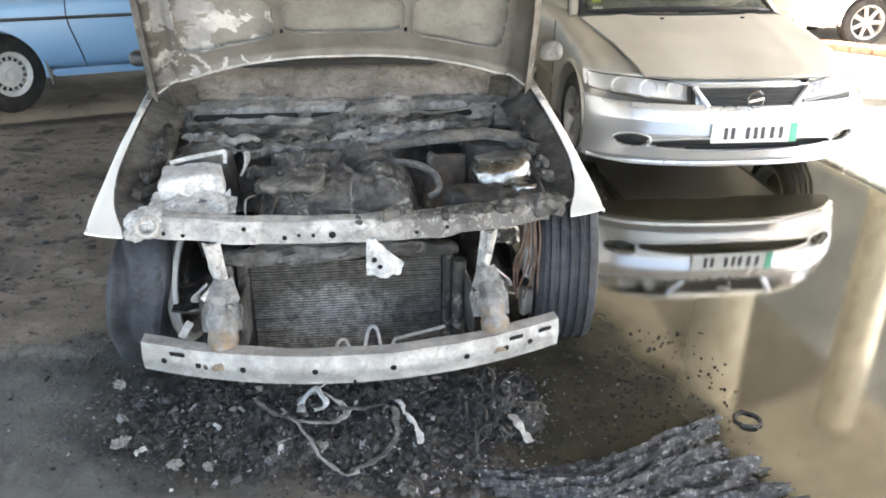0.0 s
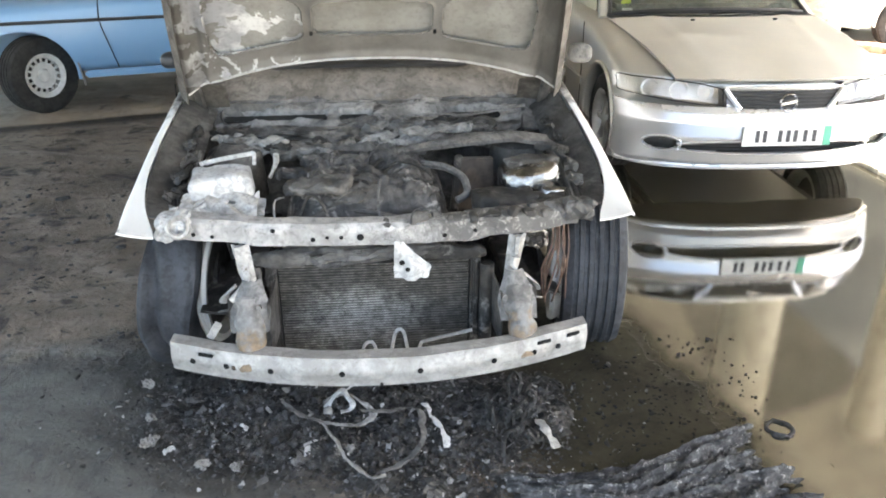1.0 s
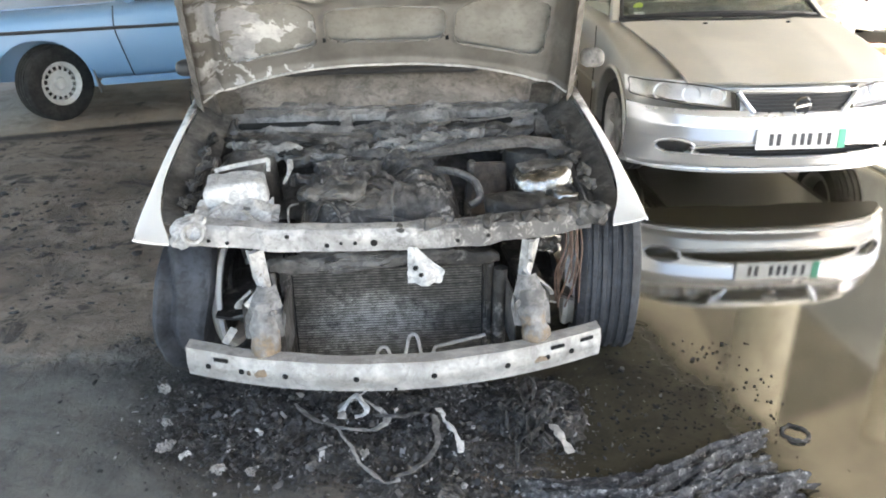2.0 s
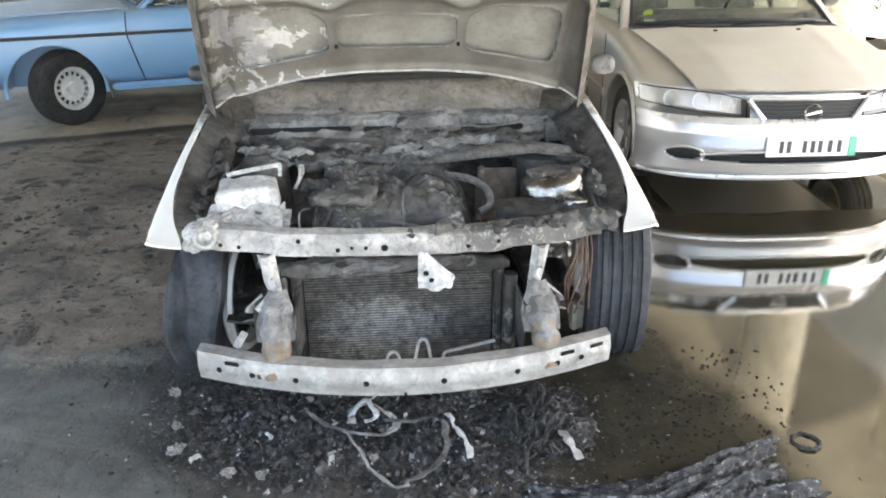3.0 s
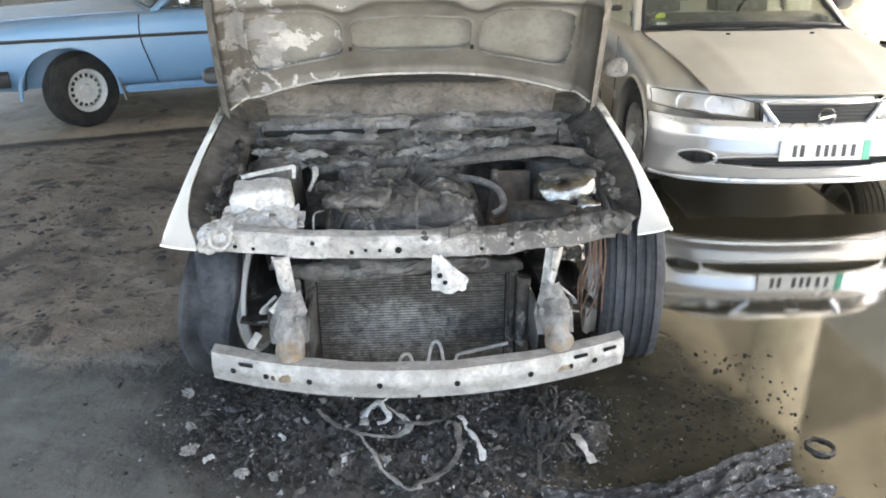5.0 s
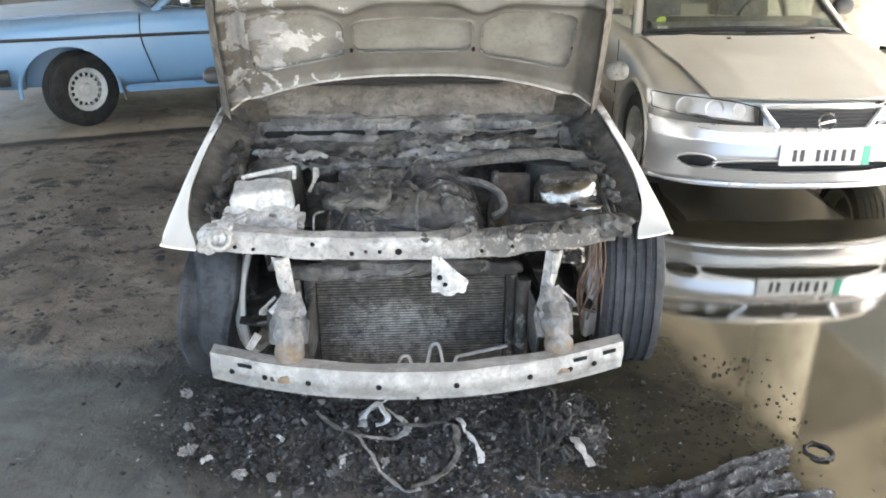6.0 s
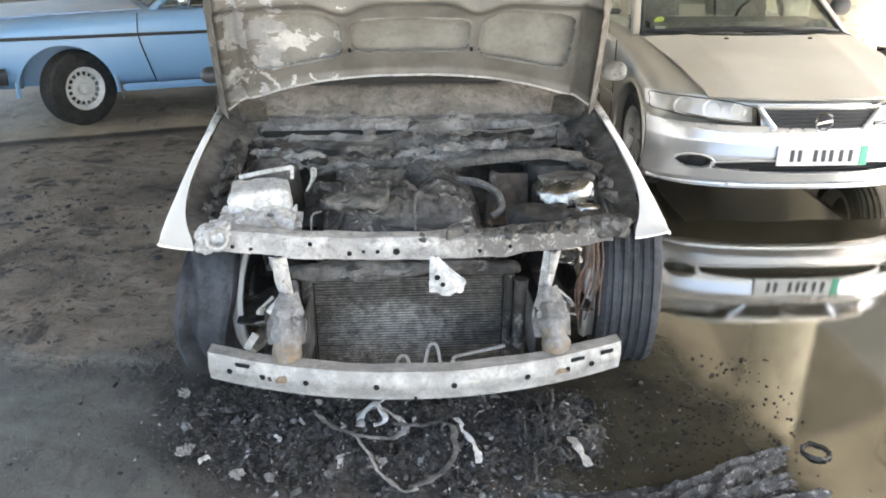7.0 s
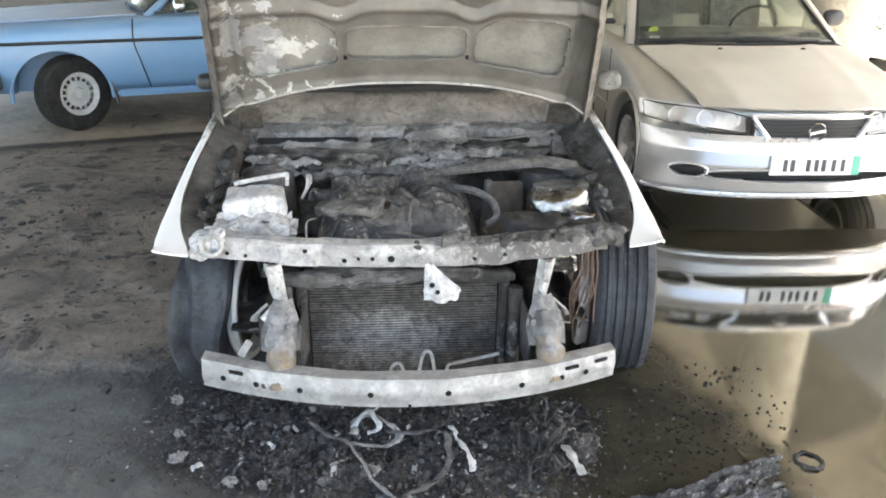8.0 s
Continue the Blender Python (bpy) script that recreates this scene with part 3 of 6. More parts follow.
    if kind != "none":
        part("brake_drum", lathe(bmesh.new(), [(0, h * 0.3), (rr * 0.8, h * 0.3), (rr * 0.8, -h * 0.3), (0, -h * 0.3)], m, 28), "dark", whl)
    return whl


# ---- car bodies ----
def cage(stations, bow_front, bow_rear):
    """Lower body from stations (y, half width, bottom, shoulder height, top), bowed in plan at nose and tail."""
    bm = bmesh.new()
    y0, y1 = stations[0][0], stations[-1][0]
    rings = []
    for y, w, zb, zs, zt in stations:
        half = [(0.0, zb), (0.55 * w, zb), (0.90 * w, zb + 0.01), (w, zb + 0.12), (w * 1.005, (zb + zs) / 2), (w * 0.995, zs - 0.06), (w * 0.95, zs), (w * 0.82, zt - (zt - zs) * 0.25), (w * 0.45, zt), (0.0, zt + 0.008)]
        full = half + [(-x, z) for x, z in half[-2:0:-1]]
        ring = []
        for x, z in full:
            k = (abs(x) / 0.86) ** 2.2
            f, r = max(0.0, 1 - (y - y0) / 0.7), max(0.0, 1 - (y1 - y) / 0.7)
            ring.append(bm.verts.new((x, y + bow_front * k * f * f - bow_rear * k * r * r, z)))
        rings.append(ring)
    n = len(rings[0])
    for q, w in zip(rings, rings[1:]):
        for k in range(n):
            bm.faces.new((q[k], q[(k + 1) % n], w[(k + 1) % n], w[k]))
    bm.faces.new(rings[0])
    bm.faces.new(rings[-1][::-1])
    return bm


def lower_body(th, stations, bow, paint, wheels, arch=0.365, name="body", nose_cut=None):
    ob = part(name, cage(stations, *bow), paint, th)
    mod = ob.modifiers.new("round", "SUBSURF")
    mod.levels = mod.render_levels = 2
    baked(ob)
    cut = []
    for y, z in wheels:
        for s in (-1, 1):
            c = part("cutter", cyl(bmesh.new(), (s * 0.52, y, z), (s * 1.2, y, z), arch, n=48), "black", th)
            cut.append(c)
    if nose_cut:
        cut.append(part("cutter", box(bmesh.new(), *nose_cut), "black", th))
    baked(ob, cut)
    for y, z in wheels:   # rolled arch lips
        for s in (-1, 1):
            pts = [(s * (0.862 if name == "body" else 0.86), y + (arch + 0.012) * math.cos(a), z + (arch + 0.012) * math.sin(a)) for a in (math.pi * (k / 14 * 1.06 - 0.03) for k in range(15))]
            part("arch_lip", tube(bmesh.new(), pts, 0.016, 6, 1.0), paint, ob)
    return ob


def pane(th, name, corners, material="glass", thick=0.005, bulge=0.0, n=8):
    """A bent sheet between four corners (bottom a, b, top c, d)."""
    a, b, c, d = [Vector(p) for p in corners]
    nor = (b - a).cross(d - a).normalized()

    def fn(u, v):
        return a.lerp(b, u).lerp(d.lerp(c, u), v) + nor * bulge * (1 - (2 * u - 1) ** 2)
    ob = part(name, sheet(bmesh.new(), fn, n, 4, thick), material, th)
    if material in ("glass", "lens"):
        ob.visible_shadow = False
    return ob


def greenhouse(th, g, paint, cabin=True):
    """Roof, pillars, glass. g: base y front/rear, roof y front/rear, base z, roof z, base half width, roof half width, pillar split ys."""
    yb0, yb1, yr0, yr1, zb, zr, wb, wr, split = g
    bow = 0.14
    roof = part("roof", sheet(bmesh.new(), lambda u, v: ((2 * u - 1) * wr, yr0 + (yr1 - yr0) * v - bow * 0.6 * (1 - (2 * u - 1) ** 2) * (1 - v),
                zr + 0.05 * (1 - (2 * u - 1) ** 4) + 0.03 * math.sin(math.pi * v)), 14, 12, 0.03), paint, th)
    def ws(u, v):
        x = (2 * u - 1) * (wb - 0.05 + (wr - wb + 0.03) * v)
        return (x, yb0 + (yr0 - yb0) * v - bow * (1 - (2 * u - 1) ** 2) * (1 - 0.4 * v), zb + (zr - zb) * v + 0.04 * (1 - (2 * u - 1) ** 2))
    screen = part("windscreen", sheet(bmesh.new(), ws, 16, 8, 0.005), "glass", th)
    screen.visible_shadow = False
    rim_pts = [ws(u / 10, 0) for u in range(11)]
    part("screen_seal", tube(bmesh.new(), rim_pts, 0.016, 6), "trim", screen)
    part("screen_seal", tube(bmesh.new(), [ws(u / 10, 1) for u in range(11)], 0.012, 6), "trim", screen)
    def rs(u, v):
        x = (2 * u - 1) * (wb - 0.05 + (wr - wb + 0.03) * v)
        return (x, yb1 + (yr1 - yb1) * v + bow * 0.5 * (1 - (2 * u - 1) ** 2), zb + 0.03 + (zr - zb - 0.03) * v)
    rw = part("rear_window", sheet(bmesh.new(), rs, 12, 6, 0.005), "glass", th)
    rw.visible_shadow = False
    for s in (-1, 1):
        bm = tube(bmesh.new(), [(s * (wb - 0.02), yb0 - 0.02, zb - 0.03), (s * ((wb + wr) / 2 - 0.01), (yb0 + yr0) / 2, (zb + zr) / 2), (s * wr, yr0, zr + 0.005)], 0.036, 8, 0.8)
        part("pillar", bm, paint, th)
        part("screen_seal", tube(bmesh.new(), [(s * (wb - 0.06), yb0 - 0.03, zb), (s * ((wb + wr) / 2 - 0.045), (yb0 + yr0) / 2 - 0.02, (zb + zr) / 2), (s * (wr - 0.03), yr0 - 0.03, zr)], 0.014, 6), "trim", screen)
        part("pillar", tube(bmesh.new(), [(s * (wb - 0.01), yb1, zb - 0.02), (s * wr, yr1, zr)], 0.06, 8, 0.9), paint, th)
        for ys in split:
            part("pillar", box(bmesh.new(), (s * (wb + wr) / 2, ys, (zb + zr) / 2 - 0.01), (0.035, 0.07, zr - zb + 0.02), (0, -s * math.degrees(math.atan2(wb - wr, zr - zb)), 0), 0.006), "trim", th)
        part("roof_rail", tube(bmesh.new(), [(s * wr, yr0, zr), (s * (wr + 0.005), (yr0 + yr1) / 2, zr + 0.02), (s * wr, yr1, zr)], 0.03, 8), paint, th)
        edges = [yb0 + 0.12] + list(split) + [yb1 - 0.10]
        tops = [yr0 + 0.03] + list(split) + [yr1 - 0.03]
        for k in range(len(edges) - 1):
            pane(th, "side_window", [(s * (wb - 0.015), edges[k] + 0.03, zb), (s * (wb - 0.015), edges[k + 1] - 0.03, zb), (s * (wr - 0.005), tops[k + 1] - 0.03, zr - 0.03), (s * (wr - 0.005), tops[k] + 0.03, zr - 0.03)])
    if cabin:
        part("dashboard", box(bmesh.new(), (0, yb0 + 0.22, zb - 0.01), (2 * wb - 0.18, 0.42, 0.14), (0, 0, 0), 0.04), "cloth", th)
        wheel_m = pose(0.36, yb0 + 0.58, zb + 0.04, 0, 0, 90) @ pose(0, 0, 0, 0, -25, 0)
        part("steering_wheel", lathe(bmesh.new(), [(0.17, -0.012), (0.188, 0), (0.17, 0.012), (0.165, 0), (0.17, -0.012)], wheel_m, 28), "dark", th)
        for s in (-0.36, 0.36):
            seat = part("seat", box(bmesh.new(), (s, yb0 + 1.02, zb - 0.06), (0.48, 0.16, 0.62), (-14, 0, 0), 0.05), "cloth", th)
            part("headrest", box(bmesh.new(), (s, yb0 + 1.12, zb + 0.34), (0.26, 0.09, 0.17), (-10, 0, 0), 0.035), "cloth", seat)
        part("rear_seat", box(bmesh.new(), (0, yb1 - 0.55, zb - 0.08), (1.25, 0.18, 0.56), (-16, 0, 0), 0.05), "cloth", th)


def mirror(th, c, s, paint, size=0.19):
    ob = part("door_mirror", lump(bmesh.new(), c, (size, 0.10, min(0.125, size * 0.8)), (0, 0, 0), 3, 0.7, 0.002), paint, th)
    part("mirror_arm", box(bmesh.new(), (c[0] - s * 0.11, c[1] + 0.01, c[2] - 0.03), (0.09, 0.05, 0.04), (0, 0, 0), 0.012), "trim", ob)
    return ob


def seam(th, pts, name="door_seam", r=0.003):
    return part(name, tube(bmesh.new(), pts, r, 5), "black", th)


# ---- the champagne saloon ----
def saloon_front(x, z):
    """Depth of the saloon's front face at a width and height."""
    prof = np.interp(z, [0.20, 0.26, 0.33, 0.42, 0.50, 0.56, 0.60, 0.72], [0.09, 0.02, 0.0, -0.025, -0.03, -0.005, 0.02, 0.05])
    return float(prof) + 0.42 * (1 - math.sqrt(max(0.0, 1 - (abs(x) / 0.888) ** 2.4)))


def saloon():
    th = thing("silver_saloon", pose(1.184, 4.58, -0.025, 0, 0, 13.5), "dusty champagne silver saloon car parked on the wet floor", "car")
    st = [(0.12, 0.80, 0.25, 0.60, 0.66), (0.16, 0.83, 0.22, 0.65, 0.71), (0.30, 0.85, 0.20, 0.72, 0.765), (0.5, 0.862, 0.19, 0.785, 0.825), (1.15, 0.868, 0.18, 0.90, 0.93), (1.35, 0.868, 0.18, 0.93, 0.94),
          (2.4, 0.868, 0.18, 0.93, 0.94), (3.5, 0.865, 0.18, 0.95, 0.96), (4.1, 0.85, 0.22, 0.96, 0.99), (4.38, 0.82, 0.28, 0.93, 0.97), (4.42, 0.78, 0.30, 0.80, 0.84)]
    ws = [(0.80, 0.33), (3.44, 0.33)]
    body = lower_body(th, st, (0.24, 0.16), "gold", ws, 0.362)
    for y, z in ws:
        for s in (-1, 1):
            wheel(th, (s * 0.745, y, z), 0, 0.305, 0.195, "alloy", "tyre_dusty", s, "spoke")

    def hood_at(u, v):
        x = (2 * u - 1) * (0.60 + 0.13 * v)
        k = abs(2 * u - 1)
        y0 = saloon_front(x, 0.71) + 0.015
        y = y0 + (1.18 - 0.13 * (1 - k * k) - y0) * v
        z = float(np.interp(y, [0.05, 0.25, 0.6, 1.2], [0.705, 0.775, 0.855, 0.945])) + 0.028 - 0.035 * k ** 3
        z += 0.010 * max(0.0, 1 - abs(k - 0.62) / 0.10) * (0.4 + 0.6 * v)
        return (x, y, z)
    hood = part("hood", sheet(bmesh.new(), hood_at, 36, 26, 0.012), "gold", th)
    for s in (-0.22, 0.34):
        part("washer_jet", lump(bmesh.new(), (s, 0.98, 0.945), (0.03, 0.02, 0.012), level=2, amount=0), "dark", hood)

    # bumper with its air intake
    def bump_at(u, v):
        x, z = 0.886 * math.sin((u - 0.5) * math.pi), 0.205 + 0.385 * v
        return (x, saloon_front(x, z), z)

    def open_in(u, v):
        x, z = 0.886 * math.sin((u - 0.5) * math.pi), 0.205 + 0.385 * v
        if abs(x) < 0.57 and 0.315 + 0.02 * (abs(x) / 0.57) ** 2 < z < 0.400 - 0.03 * (abs(x) / 0.57) ** 4:
            return False
        return (abs(x) - 0.655) ** 2 / 0.098 ** 2 + (z - 0.370) ** 2 / 0.044 ** 2 > 1
    bumper = part("bumper", sheet(bmesh.new(), bump_at, 130, 44, 0.02, open_in), "silver", th)
    part("intake_backing", sheet(bmesh.new(), lambda u, v: ((2 * u - 1) * 0.62, saloon_front((2 * u - 1) * 0.62, 0.35) + 0.06, 0.29 + 0.13 * v), 16, 2, 0.005), "trim", bumper)
    for k in range(4):
        part("intake_slat", tube(bmesh.new(), [(x, saloon_front(x, 0.35) + 0.045, 0.328 + k * 0.018) for x in (-0.55, -0.3, 0, 0.3, 0.55)], 0.004, 5), "dark", bumper)
    for s in (-1, 1):
        fog = part("fog_lamp", lathe(bmesh.new(), [(0.032, 0.0), (0.034, 0.006), (0.030, 0.012), (0, 0.016)], pose(s * 0.645, saloon_front(0.645, 0.37) + 0.05, 0.368, 0, 0, -90 + s * 20), 24), "lens", bumper)
        part("fog_backing", lump(bmesh.new(), (s * 0.66, saloon_front(0.66, 0.37) + 0.075, 0.368), (0.24, 0.05, 0.11), (0, 0, s * 28), 2, 0.7, 0), "dark", bumper)
    for s in (-1, 1):
        ring = [(s * (0.655 + 0.100 * math.cos(a)), saloon_front(0.655 + 0.100 * math.cos(a), 0.37 + 0.046 * math.sin(a)) - 0.001, 0.370 + 0.046 * math.sin(a)) for a in (k * math.pi / 10 for k in range(21))]
        part("fog_bezel", tube(bmesh.new(), ring, 0.008, 6), "silver", bumper)
    for top in (0, 1):
        xs = [(k / 12 - 0.5) * 1.15 for k in range(13)]
        zs = [0.400 - 0.03 * (abs(x) / 0.57) ** 4 if top else 0.315 + 0.02 * (abs(x) / 0.57) ** 2 for x in xs]
        part("intake_rim", tube(bmesh.new(), [(x, saloon_front(x, z) - 0.001, z) for x, z in zip(xs, zs)], 0.008, 6), "silver", bumper)
    part("bumper_lip", tube(bmesh.new(), [(x, saloon_front(x, 0.215) - 0.006, 0.222) for x in [k * 0.17 - 0.85 for k in range(11)]], 0.018, 8), "silver", bumper)

    # dark tray and box added to shade the underside and close off sky below
    part("undertray", sheet(bmesh.new(), lambda u, v: ((2 * u - 1) * 0.86, max(saloon_front((2 * u - 1) * 0.86, 0.21) + 0.03, 0.46 * v), 0.212 - 0.012 * v), 20, 8, 0.006), "dark", th)
    part("underbody", box(bmesh.new(), (0, 2.2, 0.235), (1.2, 3.6, 0.06), bevel=0.02), "dark", th)

    # nose panel, grille and emblem
    part("nose_panel", sheet(bmesh.new(), lambda u, v: ((2 * u - 1) * 0.318, saloon_front((2 * u - 1) * 0.318, 0.57) + 0.024 + 0.055 * v, 0.565 + 0.135 * v), 20, 8, 0.012), "silver", th)
    grille = part("grille", sheet(bmesh.new(), lambda u, v: ((2 * u - 1) * (0.245 + 0.095 * v), saloon_front((2 * u - 1) * 0.3, 0.6) - 0.012 + 0.03 * v, 0.578 + 0.105 * v), 24, 6, 0.01), "dark", th)
    for k in range(5):
        w = 0.25 + 0.085 * (k + 0.5) / 5
        part("slat", tube(bmesh.new(), [(x * w, saloon_front(x * w, 0.6) - 0.018 + 0.006 * k, 0.590 + 0.0195 * k) for x in (-1, -0.5, 0, 0.5, 1)], 0.0045, 5), "trim", grille)
    part("grille_frame", tube(bmesh.new(), [(-0.35, 0.068, 0.692), (-0.17, 0.032, 0.694), (0, 0.026, 0.695), (0.17, 0.032, 0.694), (0.35, 0.068, 0.692)], 0.009, 6), "silver", grille)
    for s in (-1, 1):
        part("grille_edge", tube(bmesh.new(), [(s * 0.256, saloon_front(0.256, 0.6) - 0.018, 0.582), (s * 0.302, saloon_front(0.302, 0.6) - 0.008, 0.636), (s * 0.344, saloon_front(0.344, 0.6) + 0.004, 0.690)], 0.015, 8), "silver", grille)
    em = pose(0.0, -0.03, 0.628, 0, 0, -90)
    part("emblem", lathe(bmesh.new(), [(0.042, 0), (0.047, 0.008), (0.052, 0), (0.047, -0.004), (0.042, 0)], em, 30), "chrome", grille)
    part("emblem_bar", box(bmesh.new(), (0, -0.036, 0.628), (0.088, 0.008, 0.014), (0, -12, 0), 0.003), "chrome", grille)

    # headlamps
    for s in (-1, 1):
        def lamp_at(u, v, d=0.0):
            x = 0.338 + 0.532 * u
            low, high = 0.585 + 0.055 * u, 0.692 + 0.045 * math.sin(u * 1.9) - 0.015 * u
            high = min(high, low + 0.05 + 0.9 * u * 0.12 + 0.04)
            z = low + (high - low) * v
            return (s * x, saloon_front(x, 0.60) + 0.012 + 0.045 * v + d, z)
        lamp = part("headlamp", sheet(bmesh.new(), lambda u, v: lamp_at(u, v, 0.085), 20, 8, 0.01), "reflector", th)
        for cx, r in ((0.42, 0.045), (0.56, 0.052), (0.71, 0.05)):
            yy = saloon_front(cx, 0.60) + 0.09
            part("reflector_bowl", lathe(bmesh.new(), [(0.0, -0.05), (r * 0.6, -0.035), (r, 0.0), (r * 1.06, 0.0), (r * 0.9, -0.04)], pose(s * cx, yy, 0.655 + 0.02 * (cx - 0.42), 0, 0, -90 + s * 12), 24), "reflector", lamp)
        lens = part("lens", sheet(bmesh.new(), lamp_at, 20, 8, 0.006), "lens", lamp)
        lens.visible_shadow = False
        outline = [lamp_at(u / 8, 0) for u in range(9)] + [lamp_at(1, 0.5)] + [lamp_at(1 - u / 8, 1) for u in range(9)] + [lamp_at(0, 0.5), lamp_at(0, 0)]
        part("lamp_seal", tube(bmesh.new(), outline, 0.004, 5), "trim", lamp)

    # number plate with unlettered bars
    plate = part("number_plate", box(bmesh.new(), (0.02, -0.035, 0.437), (0.52, 0.012, 0.115), (-3, 0, 0), 0.004), "plate", th, "white number plate with a green band")
    part("green_band", box(bmesh.new(), (0.255, -0.0425, 0.437), (0.042, 0.006, 0.108), (-3, 0, 0)), "plate_green", plate)
    for x in (-0.155, -0.112, -0.022, 0.025, 0.068, 0.125, 0.178):
        part("character_bar", box(bmesh.new(), (x, -0.0425, 0.437), (0.022, 0.005, 0.068), (-3, 0, 0)), "plate_ink", plate)
    greenhouse(th, (1.30, 3.75, 1.95, 3.05, 0.945, 1.36, 0.76, 0.58, (2.32, 3.15)), "gold")
    # stickers and things behind the screen
    part("inspection_sticker", lathe(bmesh.new(), [(0, 0.0), (0.035, 0.0), (0.035, 0.002), (0, 0.002)], pose(-0.57, 1.345, 1.02, 0, 0, 90) @ pose(0, 0, 0, 0, -42, 0), 20), "sticker", th)
    part("white_label", box(bmesh.new(), (-0.57, 1.30, 0.975), (0.07, 0.003, 0.02), (-42, 0, 0)), "paper", th)
    part("sun_visor", box(bmesh.new(), (-0.32, 1.86, 1.28), (0.42, 0.02, 0.14), (-52, 0, 0), 0.006), "paper", th)
    for x0, x1 in ((-0.62, 0.02), (-0.02, 0.56)):
        arm = part("wiper", tube(bmesh.new(), [(x0, 1.20 + 0.10 * abs(x0), 0.955), ((x0 + x1) / 2, 1.17, 0.968), (x1, 1.16 + 0.1 * abs(x1), 0.968)], 0.008, 6), "dark", th)
    part("cowl", sheet(bmesh.new(), lambda u, v: ((2 * u - 1) * 0.72, 1.06 + 0.10 * abs(2 * u - 1) ** 2 + 0.13 * v, 0.935 + 0.012 * v), 14, 4, 0.01), "trim", th)
    for s in (-1, 1):
        mirror(th, (s * 0.90, 1.72, 1.07), s, "trim", 0.15)
        seam(th, [(s * 0.872, 1.28, 0.90), (s * 0.877, 1.26, 0.62), (s * 0.872, 1.30, 0.28)])
        seam(th, [(s * 0.872, 2.32, 0.92), (s * 0.877, 2.34, 0.6), (s * 0.872, 2.36, 0.28)])
        part("side_moulding", box(bmesh.new(), (s * 0.876, 2.1, 0.50), (0.016, 1.75, 0.06), (0, 0, 0), 0.006), "gold", th)
        part("door_handle", box(bmesh.new(), (s * 0.878, 2.15, 0.80), (0.02, 0.15, 0.03), (0, 0, 0), 0.008), "gold", th)
        part("indicator", box(bmesh.new(), (s * 0.874, 1.20, 0.70), (0.012, 0.06, 0.03), (0, 0, 0), 0.005), "amber", th)
        part("tail_lamp", box(bmesh.new(), (s * 0.66, 4.36, 0.78), (0.30, 0.10, 0.16), (0, 0, s * -12), 0.02), "red", th)
    part("rear_bumper", sheet(bmesh.new(), lambda u, v: ((2 * u - 1) * 0.87, 4.45 - 0.28 * abs(2 * u - 1) ** 2.6, 0.26 + 0.34 * v), 30, 8, 0.02), "silver", th)
    return th


saloon()


